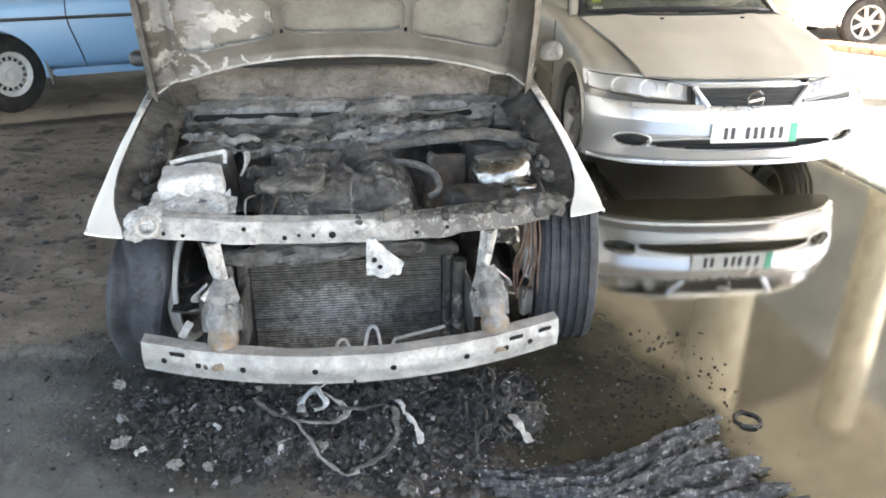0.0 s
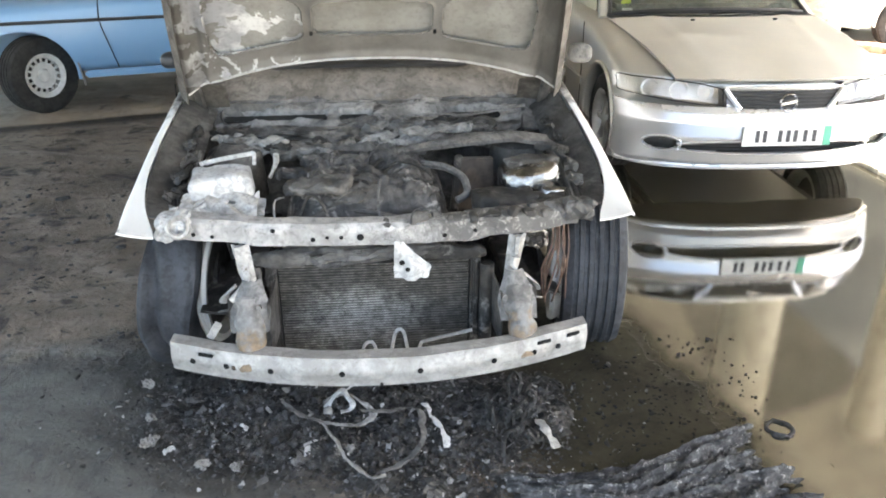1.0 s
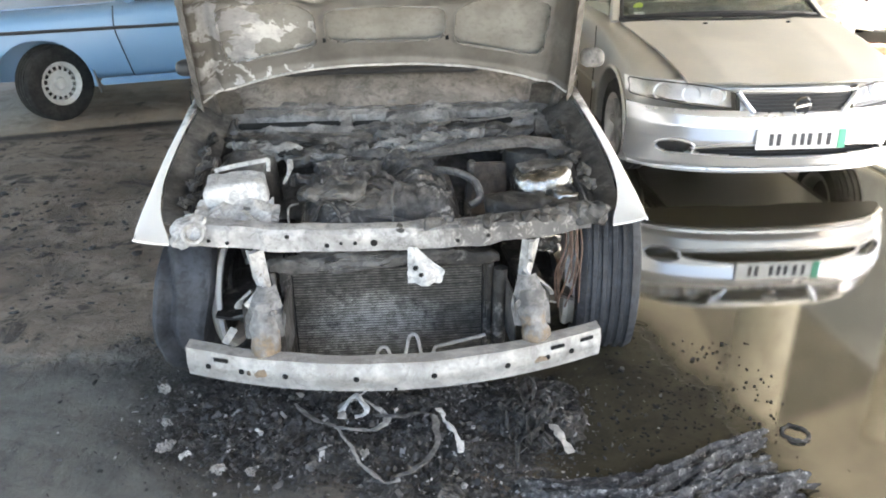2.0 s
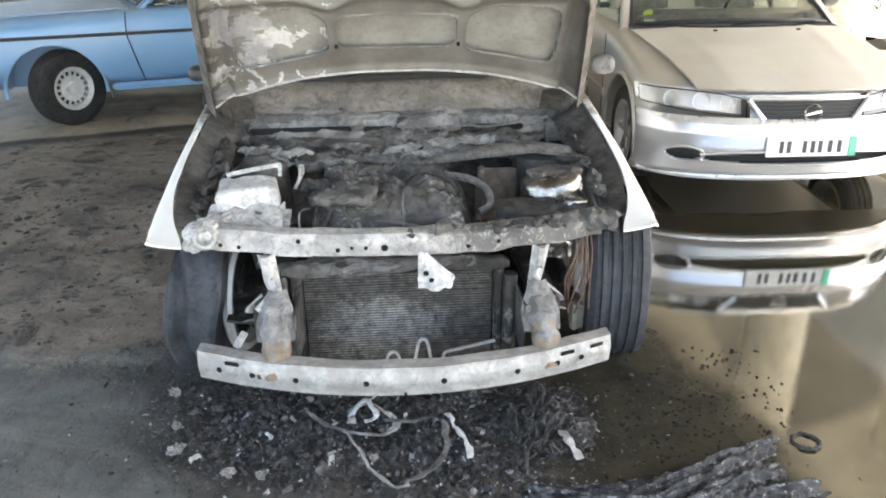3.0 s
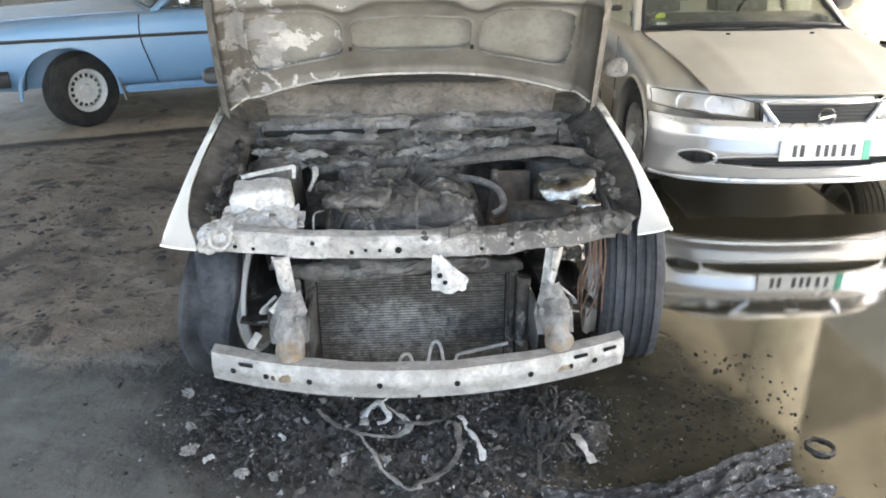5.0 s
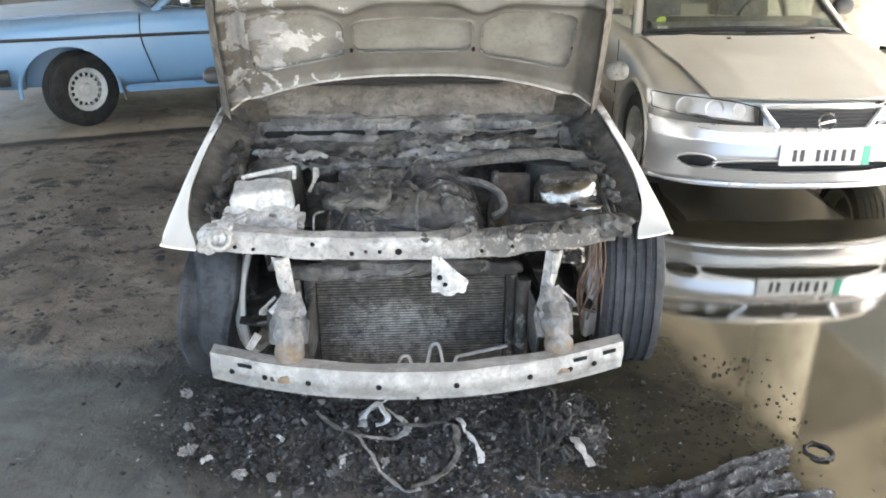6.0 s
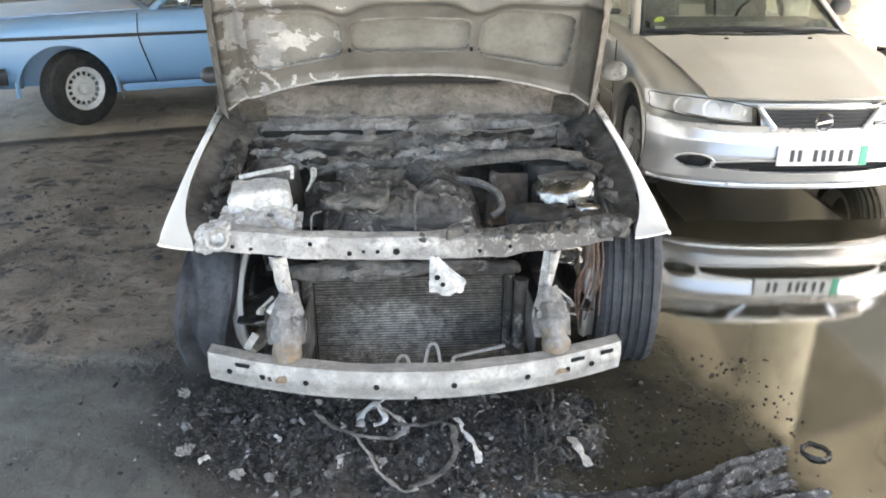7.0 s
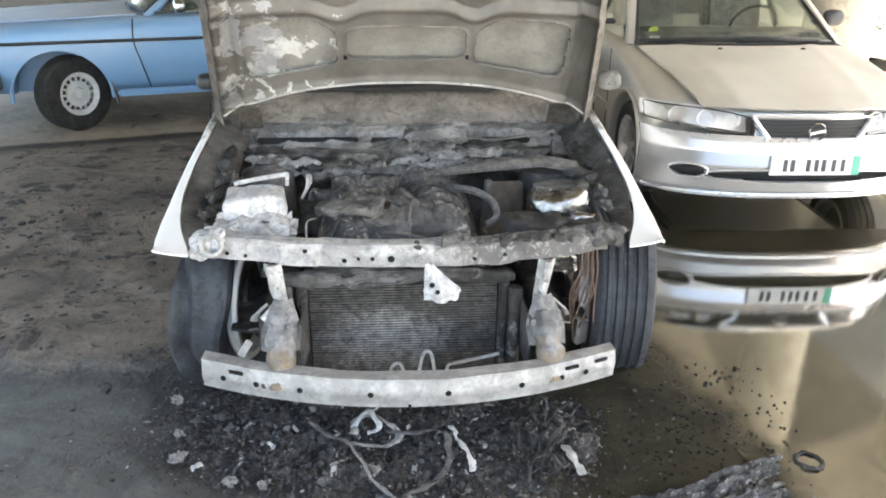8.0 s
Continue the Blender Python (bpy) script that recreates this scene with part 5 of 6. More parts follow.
        part("crumbled_trim", lump(bmesh.new(), (x, cy(x) + random.uniform(0.0, 0.06), 0.695 + random.uniform(-0.005, 0.012)), (random.uniform(0.02, 0.07), 0.03, random.uniform(0.012, 0.035)), (0, 0, random.uniform(0, 90)), 2, 0.7, 0.012, 20, k), "soot", cross)

    # uprights and crash boxes
    for s, mat in ((-1, "rusty_box"), (1, "rusty_box")):
        x = -0.425 if s < 0 else 0.415
        part("upright", sheet(bmesh.new(), lambda u, v: (x + s * (0.03 - 0.03 * u) + 0.058 * (v - 0.5) * (1 - 0.3 * u), 0.155 - 0.03 * u + 0.012 * math.cos(v * math.pi * 2), 0.632 - 0.16 * u), 10, 8, 0.005), "pale_steel", cross)
        part("upright_rib", tube(bmesh.new(), [(x + s * 0.03, 0.15, 0.632), (x + s * 0.022, 0.14, 0.56), (x + s * 0.01, 0.115, 0.515), (x + s * 0.055, 0.085, 0.465)], 0.013, 6, 1.6), "pale_steel", cross)
        xb = x + (-0.005 if s < 0 else 0.02)
        cb = part("crash_box", tube(bmesh.new(), [(xb, 0.10, 0.47), (xb, 0.06, 0.42), (xb + 0.006, 0.01, 0.36), (xb + 0.012, -0.03, 0.285)], lambda t: 0.050 - 0.006 * t + 0.004 * math.sin(t * 22), 14, 0.85), mat, th)
        rough_up(cb, 0.007, 22, s + 2)
        part("flange", sheet(bmesh.new(), lambda u, v: (xb + (u - 0.5) * float(np.interp(v, [0, 0.35, 0.6, 1.0], [0.05, 0.095, 0.125, 0.115])) - s * 0.012 * (1 - v), 0.105 - 0.060 * v - 0.014 * math.sin(u * math.pi), 0.535 - 0.155 * v + 0.006 * noise.noise(Vector((u * 5, v * 5, s)))), 14, 12, 0.006), "grey_steel", cb)
        part("side_web", sheet(bmesh.new(), lambda u, v: (xb - s * (0.058 + 0.012 * u), 0.05 + 0.14 * u, 0.47 - 0.19 * v + 0.02 * u), 8, 8, 0.005), "soot", cb)
        for dx in (-0.030 * s,):
            part("bolt", cyl(bmesh.new(), (x + dx, 0.055, 0.462), (x + dx, 0.032, 0.470), 0.008, n=8), "grey_steel", cb)
        part("bent_bracket", tube(bmesh.new(), [(x + s * 0.05, 0.14, 0.50), (x + s * 0.085, 0.13, 0.47), (x + s * 0.10, 0.15, 0.435)], 0.014, 6, 0.4), "pale_steel", cb)
        part("bent_bracket", tube(bmesh.new(), [(x + s * 0.04, 0.15, 0.40), (x + s * 0.09, 0.15, 0.405), (x + s * 0.12, 0.17, 0.39)], 0.010, 6, 0.4), "ash", cb)
        # longitudinal rail behind the crash box
        part("chassis_rail", box(bmesh.new(), (s * 0.46, 0.72, 0.36), (0.10, 1.2, 0.13), (-4, 0, 0), 0.01), "char", th)
    # hanging bracket
    def tag(u, v):
        left = 0.036 - 0.004 * v + 0.004 * noise.noise(Vector((v * 9, 0, 1)))
        right = float(np.interp(v, [0, 0.1, 0.38, 0.68, 0.75, 1.0], [0.062, 0.068, 0.108, 0.152, 0.150, 0.140])) + 0.003 * noise.noise(Vector((v * 14, 3, 1)))
        return (left + (right - left) * u, 0.075 - 0.020 * math.sin(u * math.pi) * v + 0.012 * noise.noise(Vector((u * 3, v * 3, 5))), 0.660 - 0.124 * v + 0.006 * noise.noise(Vector((u * 6, 5, 1))) * v)
    tg = part("hanging_bracket", sheet(bmesh.new(), tag, 16, 16, 0.004), "white_ash", th, "torn pale bracket hanging from the crossmember")
    holes(tg, [((0, 0, 0), 0.008, pose(0.058, 0.056, 0.595, 0, 0, -90)), ((0, 0, 0), 0.007, pose(0.075, 0.052, 0.572, 0, 0, -90))])


def engine_bay(th):
    # floor and walls of the bay
    part("bay_floor", sheet(bmesh.new(), lambda u, v: ((2 * u - 1) * 0.64, 0.30 + 0.8 * v, 0.33 + 0.05 * noise.noise(Vector((u * 6, v * 6, 1)))), 30, 24, 0.01), "char", th)
    for s in (-1, 1):
        part("inner_wing", sheet(bmesh.new(), lambda u, v: (s * (0.575 + 0.06 * v - 0.06 * math.sin(math.pi * min(1, max(0, (u - 0.15) / 0.7))) * (1 - v * 0.4)), 0.62 + 0.52 * u, 0.40 + (0.34 + 0.10 * u) * v + 0.01 * noise.noise(Vector((u * 8, v * 8, s)))), 40, 24, 0.008), "soot", th)
        part("strut_tower", lathe(bmesh.new(), [(0, 0.012), (0.045, 0.012), (0.055, 0.0), (0.10, -0.02), (0.115, -0.20)], pose(s * 0.55, 0.80, 0.775) @ pose(0, 0, 0, 0, -90, 0), 28), "soot", th)
    part("firewall", sheet(bmesh.new(), lambda u, v: ((2 * u - 1) * 0.72, 1.02 + 0.10 * v + 0.02 * noise.noise(Vector((u * 7, v * 5, 0))), 0.36 + 0.50 * v), 60, 30, 0.01), "soot", th)
    # grey cowl behind the bay, lit from above
    def cowl_at(u, v):
        x = (2 * u - 1) * 0.72
        y = 0.98 + 0.34 * v - 0.08 * (1 - (x / 0.72) ** 2)
        z = 0.775 + 0.112 * v + 0.020 * noise.fractal(Vector((x * 7, v * 5, 3)), 0.8, 2.0, 5) + 0.012 * (1 - (x / 0.72) ** 2)
        if 0.28 < v < 0.50 and (-0.62 < x < -0.20 or -0.15 < x < -0.02 or 0.26 < x < 0.52):
            z -= 0.05
        return (x, y, z)
    part("cowl", sheet(bmesh.new(), cowl_at, 130, 40, 0.008), "ash", th, "ash-covered cowl panel with black slots")
    # black blocks laid in the cowl's dips paint the slots' shade
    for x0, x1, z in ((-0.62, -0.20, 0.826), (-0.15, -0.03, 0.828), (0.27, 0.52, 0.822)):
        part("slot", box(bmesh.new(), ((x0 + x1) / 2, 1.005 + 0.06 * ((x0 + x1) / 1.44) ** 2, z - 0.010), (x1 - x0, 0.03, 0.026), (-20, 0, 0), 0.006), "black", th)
    part("screen_rim", tube(bmesh.new(), [(-0.72, 1.34, 0.885), (-0.4, 1.27, 0.90), (0, 1.25, 0.905), (0.4, 1.27, 0.90), (0.72, 1.34, 0.885)], 0.022, 8), "ash", th)
    part("scuttle", sheet(bmesh.new(), lambda u, v: ((2 * u - 1) * 0.74, 1.20 + 0.36 * v - 0.06 * (1 - (2 * u - 1) ** 2) * (1 - v), 0.862 + 0.092 * min(1.0, v / 0.38) + 0.03 * v + 0.012 * noise.fractal(Vector((u * 9, v * 4, 7)), 0.8, 2.0, 5)), 90, 24, 0.008), "scuttle", th)
    part("wiper_linkage", tube(bmesh.new(), [(-0.62, 0.94, 0.79), (-0.3, 0.92, 0.80), (-0.02, 0.93, 0.795), (0.2, 0.93, 0.80)], 0.010, 6), "soot", th)
    part("wiper_linkage", tube(bmesh.new(), [(0.10, 0.96, 0.83), (0.28, 0.95, 0.84), (0.36, 0.96, 0.83), (0.62, 1.0, 0.855)], 0.007, 6), "grey_steel", th)
    # crumpled sheets across the back of the bay
    for k, (x, y, z, w, h, m, tilt) in enumerate(((-0.30, 0.90, 0.770, 0.56, 0.06, "soot", 2), (0.02, 0.84, 0.755, 0.40, 0.05, "ash", -2), (-0.10, 0.80, 0.74, 0.62, 0.05, "soot", 1), (0.35, 0.93, 0.785, 0.5, 0.05, "soot", -3), (-0.47, 0.84, 0.765, 0.20, 0.04, "ash", 4), (0.16, 0.90, 0.775, 0.25, 0.04, "ash", 0))):
        part("crumpled_sheet", lump(bmesh.new(), (x, y, z), (w, 0.10, h), (0, tilt, 0), 5, 0.55, 0.026, 13, k * 1.7), m, th)
    for k in range(24):
        x = random.uniform(-0.60, 0.55)
        part("crumpled_sheet", lump(bmesh.new(), (x, random.uniform(0.78, 0.97), 0.765 + random.uniform(-0.015, 0.045)), (random.uniform(0.10, 0.32), random.uniform(0.03, 0.07), random.uniform(0.015, 0.04)), (random.uniform(-20, 20), random.uniform(-6, 6), random.uniform(-15, 15)), 4, 0.65, 0.020, 19, k * 2.3), random.choice(("ash", "soot", "soot", "char", "grey_steel")), th)
    for k in range(12):
        x = random.uniform(-0.45, 0.45)
        part("burnt_clump", lump(bmesh.new(), (x, random.uniform(0.78, 0.88), 0.77), (random.uniform(0.05, 0.13), 0.05, 0.025), (0, 0, 0), 3, 0.8, 0.02, 22, k), "char", th)
    # drooping brace across the right half
    def brace(u, v):
        x = -0.06 + 0.72 * u
        z = float(np.interp(u, [0, 0.25, 0.5, 0.8, 1], [0.742, 0.766, 0.798, 0.808, 0.785]))
        w = float(np.interp(u, [0, 0.3, 0.7, 1], [0.03, 0.07, 0.115, 0.085]))
        return (x, 0.70 + 0.04 * u + w * (v - 0.5), z + 0.014 * math.sin(v * math.pi) + 0.008 * noise.noise(Vector((u * 5, v * 3, 9))))
    part("drooping_cover", sheet(bmesh.new(), brace, 50, 10, 0.018), "grey_steel", th)
    part("cover_end", lump(bmesh.new(), (0.66, 0.70, 0.765), (0.11, 0.05, 0.035), (0, 8, -20), 3, 0.6, 0.012, 18, 4), "soot", th)
    # engine
    def top(x, y):
        q = (abs(x + 0.045) / 0.30) ** 4 + (abs(y - 0.50) / 0.27) ** 4
        h = 0.74 - 0.33 * min(1.0, max(0.0, q - 0.35)) ** 1.3
        h += 0.060 * noise.fractal(Vector((x * 8, y * 8, 0)), 0.8, 2.1, 6) - 0.05 * max(0, 0.42 - y)
        h -= 0.035 * math.exp(-((y - 0.46 - 0.05 * math.sin(x * 9)) / 0.03) ** 2) * (0.5 + 0.5 * math.sin(x * 23))
        return h
    eng = part("engine", sheet(bmesh.new(), lambda u, v: (-0.40 + 0.70 * u, 0.30 + 0.48 * v, top(-0.40 + 0.70 * u, 0.24 + 0.54 * v)), 110, 90, 0.02), "engine_ash", th, "charred engine with melted cover")
    for k, (a, b, c, r) in enumerate((((-0.33, 0.30, 0.60), (-0.20, 0.42, 0.72), (-0.02, 0.44, 0.735), 0.012), ((-0.30, 0.26, 0.58), (-0.22, 0.30, 0.66), (-0.10, 0.36, 0.70), 0.009), ((0.0, 0.34, 0.70), (0.10, 0.40, 0.73), (0.20, 0.36, 0.66), 0.012), ((-0.15, 0.33, 0.68), (0.0, 0.31, 0.66), (0.16, 0.30, 0.62), 0.010), ((-0.25, 0.46, 0.735), (-0.12, 0.44, 0.74), (-0.05, 0.50, 0.745), 0.010))):
        part("burnt_hose", rumple(tube(bmesh.new(), [a, b, c], r, 7), 0.008, 18, k), "soot", eng)
    for k in range(16):
        x, y = random.uniform(-0.30, 0.18), random.uniform(0.30, 0.68)
        part("melted_cover", lump(bmesh.new(), (x, y, top(x, y) + 0.004), (random.uniform(0.08, 0.20), random.uniform(0.05, 0.12), random.uniform(0.025, 0.05)), (random.uniform(-15, 15), random.uniform(-12, 12), random.uniform(-40, 40)), 4, 0.7, 0.022, 20, k * 1.3), random.choice(("engine_ash", "engine_ash", "soot")), eng)
    for k in range(14):
        x, y = random.uniform(-0.34, 0.20), random.uniform(0.26, 0.70)
        pts, a = [], random.uniform(0, 6.28)
        for j in range(5):
            pts.append((x, y, min(0.78, max(0.55, top(x, y))) + 0.008 + random.uniform(0, 0.014)))
            a += random.uniform(-0.9, 0.9)
            x, y = min(0.24, max(-0.36, x + 0.045 * math.cos(a))), min(0.74, max(0.25, y + 0.045 * math.sin(a)))
        part("burnt_strand", tube(bmesh.new(), pts, random.uniform(0.002, 0.006), 6), random.choice(("soot", "char", "char")), eng)
    part("coolant_pipe", tube(bmesh.new(), [(0.16, 0.62, 0.735), (0.24, 0.56, 0.74), (0.30, 0.50, 0.72), (0.31, 0.44, 0.68), (0.27, 0.42, 0.66)], 0.014, 8), "grey_steel", eng)
    part("throttle_bore", lathe(bmesh.new(), [(0.026, 0.0), (0.036, 0.004), (0.042, -0.02), (0.036, -0.06), (0.026, -0.05), (0.026, 0.0)], pose(0.14, 0.245, 0.668) @ pose(0, 0, 0, 0, -35, -80), 22), "soot", eng)
    # black disc paints the shade down the bore
    part("bore_inside", lathe(bmesh.new(), [(0.0, -0.02), (0.026, -0.02)], pose(0.14, 0.245, 0.668) @ pose(0, 0, 0, 0, -35, -80), 18), "black", eng)
    # battery end: ash-white block with its clamp
    bat = part("battery", lump(bmesh.new(), (-0.540, 0.455, 0.722), (0.205, 0.17, 0.125), (0, 0, 6), 5, 0.27, 0.012, 13, 2), "white_ash", th, "battery burnt to a white block")
    part("clamp_bar", tube(bmesh.new(), [(-0.632, 0.548, 0.782), (-0.54, 0.566, 0.796), (-0.462, 0.574, 0.806), (-0.445, 0.574, 0.806), (-0.445, 0.560, 0.77)], 0.0075, 6, 1.2), "white_ash", bat)
    part("clamp_post", tube(bmesh.new(), [(-0.36, 0.52, 0.82), (-0.365, 0.54, 0.78), (-0.39, 0.53, 0.73)], 0.011, 6, 0.6), "pale_steel", bat)
    def casing(u, v):
        ridge = abs(((u * 2.2 + v * 1.7 + 0.5 * noise.noise(Vector((u * 3, v * 3, 8)))) % 1.0) * 2 - 1)
        return (-0.665 + 0.255 * u + 0.015 * noise.noise(Vector((u * 4, v * 4, 1))), 0.255 + 0.13 * v, 0.672 + 0.045 * v + 0.022 * ridge + 0.004 * noise.fractal(Vector((u * 9, v * 7, 2)), 0.8, 2.0, 4))
    part("collapsed_casing", sheet(bmesh.new(), casing, 60, 36, 0.003), "pale_steel", bat)
    part("battery_tray", sheet(bmesh.new(), lambda u, v: (-0.66 + 0.27 * u, 0.235 + 0.16 * v, 0.650 + 0.05 * v + 0.010 * noise.noise(Vector((u * 9, v * 7, 4)))), 34, 22, 0.006), "white_ash", bat)
    for k in range(9):
        x = random.uniform(-0.69, -0.41)
        part("ash_flake", lump(bmesh.new(), (x, random.uniform(0.24, 0.40), 0.695 + random.uniform(-0.02, 0.025)), (random.uniform(0.03, 0.12), random.uniform(0.015, 0.04), 0.012), (random.uniform(-30, 30), random.uniform(-30, 30), random.uniform(0, 180)), 3, 0.8, 0.006, 25, k), random.choice(("white_ash", "pale_steel", "soot", "grey_steel", "white_ash")), bat)
    part("loose_cable", tube(bmesh.new(), [(-0.33, 0.40, 0.70), (-0.355, 0.33, 0.71), (-0.35, 0.27, 0.66), (-0.33, 0.23, 0.64)], 0.004, 6), "ash", th)
    # right-hand bay: reservoir of melted metal, black boxes
    part("melted_reservoir", lump(bmesh.new(), (0.545, 0.50, 0.70), (0.22, 0.17, 0.14), (0, -6, 6), 5, 0.5, 0.010, 12, 8), "shiny", th, "half-melted shiny metal reservoir")
    part("reservoir_cap", lump(bmesh.new(), (0.56, 0.52, 0.765), (0.20, 0.09, 0.03), (0, -4, 4), 4, 0.5, 0.014, 18, 2), "soot", th)
    part("melted_box", lump(bmesh.new(), (0.43, 0.36, 0.665), (0.22, 0.15, 0.11), (0, 3, 0), 5, 0.5, 0.018, 12, 5), "char", th)
    part("melted_box", lump(bmesh.new(), (0.57, 0.33, 0.655), (0.18, 0.12, 0.09), (0, -4, 8), 4, 0.5, 0.016, 12, 9), "char", th)
    part("melted_reservoir", lump(bmesh.new(), (0.62, 0.40, 0.685), (0.12, 0.07, 0.05), (0, 10, 15), 4, 0.6, 0.010, 18, 6), "shiny", th)
    # dark brown panel, its colour standing in for a shaded hollow
    part("hollow_panel", box(bmesh.new(), (0.36, 0.60, 0.66), (0.14, 0.02, 0.20), (-8, 0, 0), 0.006), "brown_soot", th)
    part("hollow_panel", box(bmesh.new(), (0.29, 0.60, 0.66), (0.03, 0.03, 0.22), (-8, 6, 0), 0.006), "char", th)
    for k in range(7):
        x = 0.645 + 0.010 * k
        part("scorched_cable", tube(bmesh.new(), [(x, 0.70, 0.76), (x + 0.004 * math.sin(k), 0.52, 0.73), (x - 0.004, 0.34, 0.69), (x - 0.012, 0.27, 0.66)], 0.004, 5), random.choice(("soot", "grey_steel", "char")), th)
    for k in range(6):
        x = -0.655 - 0.011 * k
        part("scorched_cable", tube(bmesh.new(), [(x, 0.74, 0.775), (x + 0.006 * math.sin(k * 2), 0.60, 0.745), (x - 0.004, 0.46, 0.715), (x + 0.012, 0.34, 0.69)], 0.0045, 5), random.choice(("soot", "ash", "char")), th)
    for s in (-1, 1):
        for k in range(5):
            y = 0.42 + 0.11 * k
            part("burnt_clump", lump(bmesh.new(), (s * (0.70 + 0.02 * math.sin(k * 3)), y, 0.70 + 0.20 * (y - 0.3)), (0.05, 0.10, 0.022), (0, s * 25, random.uniform(-20, 20)), 4, 0.7, 0.020, 30, k + s), random.choice(("soot", "char", "soot")), th)
    # headlamp remains and copper strands behind the right upright
    part("melted_lamp", lump(bmesh.new(), (0.515, 0.25, 0.595), (0.10, 0.07, 0.09), (0, 0, 0), 4, 0.6, 0.02, 20, 3), "shiny", th)
    strands = part("copper_strand", tube(bmesh.new(), [(0.60, 0.24, 0.64), (0.605, 0.24, 0.54), (0.595, 0.25, 0.44), (0.57, 0.26, 0.34)], 0.004, 5), "copper", th, "bare copper strands of a burnt loom")
    for k in range(8):
        x = 0.575 + 0.008 * k
        part("copper_strand", tube(bmesh.new(), [(x, 0.25, 0.64), (x + random.uniform(-0.01, 0.015), 0.26, 0.55), (x + random.uniform(-0.02, 0.02), 0.26, 0.46), (x + random.uniform(-0.04, 0.02), 0.27, random.uniform(0.30, 0.42))], 0.0035, 5), "copper", th)
    for s in (-1, 1):
        part("brake_unit", lathe(bmesh.new(), [(0, 0.02), (0.05, 0.02), (0.055, 0.0), (0.10, 0.0), (0.10, -0.015), (0, -0.015)], pose(s * 0.62, 0.62, 0.30, 0, 0, 0), 30), "char", th)
        part("control_arm", tube(bmesh.new(), [(s * 0.66, 0.60, 0.22), (s * 0.55, 0.58, 0.22), (s * 0.42, 0.55, 0.24)], 0.028, 8, 0.6), "char", th)
        part("driveshaft_boot", lump(bmesh.new(), (s * 0.52, 0.42, 0.265), (0.12, 0.09, 0.11), (0, 0, 0), 3, 0.8, 0.015, 15, s), "char", th)


def burnt_car():
    th = thing("burnt_car", CAR, "burnt-out white saloon car, hood open, front end stripped bare", "car")
    st = [(1.02, 0.868, 0.20, 0.86, 0.87), (1.06, 0.868, 0.20, 0.88, 0.885), (1.5, 0.87, 0.19, 0.93, 0.94), (2.4, 0.87, 0.19, 0.93, 0.94), (3.3, 0.865, 0.19, 0.95, 0.96),
          (3.9, 0.85, 0.24, 0.95, 0.98), (4.2, 0.80, 0.32, 0.9, 0.93), (4.24, 0.76, 0.34, 0.8, 0.84)]
    lower_body(th, st, (0.0, 0.16), "white", [(3.35, 0.31)], 0.362, nose_cut=((0, 0.9, 0.8), (1.56, 0.9, 0.9)))
    greenhouse(th, (1.42, 3.65, 2.0, 3.0, 0.945, 1.38, 0.76, 0.58, (2.35,)), "white")
    for s in (-1, 1):
        wheel(th, (-0.722 if s < 0 else 0.820, 0.585, 0.315), -8 if s < 0 else -11, 0.315, 0.185 if s < 0 else 0.225, "cap", "tyre", s, "none", 0.014 if s < 0 else 0.0, 5 if s > 0 else 2)
        wheel(th, (s * 0.745, 3.35, 0.31), 0, 0.31, 0.195, "alloy", "tyre", s, "spoke")
        mirror(th, (0.965 if s > 0 else -0.90, 1.46, 0.985), s, "ash" if s > 0 else "trim", 0.11 if s > 0 else 0.09)
        seam(th, [(s * 0.876, 1.36, 0.9), (s * 0.88, 1.35, 0.6), (s * 0.876, 1.38, 0.28)])
        part("tail_lamp", box(bmesh.new(), (s * 0.64, 4.16, 0.80), (0.3, 0.10, 0.15), (0, 0, s * -12), 0.02), "red", th)
        fender(th, s)
    part("rear_bumper", sheet(bmesh.new(), lambda u, v: ((2 * u - 1) * 0.86, 4.28 - 0.26 * abs(2 * u - 1) ** 2.6, 0.28 + 0.32 * v), 24, 8, 0.02), "white", th)
    burnt_hood(th)
    front_beams(th)
    radiator(th)
    engine_bay(th)
    return th


burnt_car()


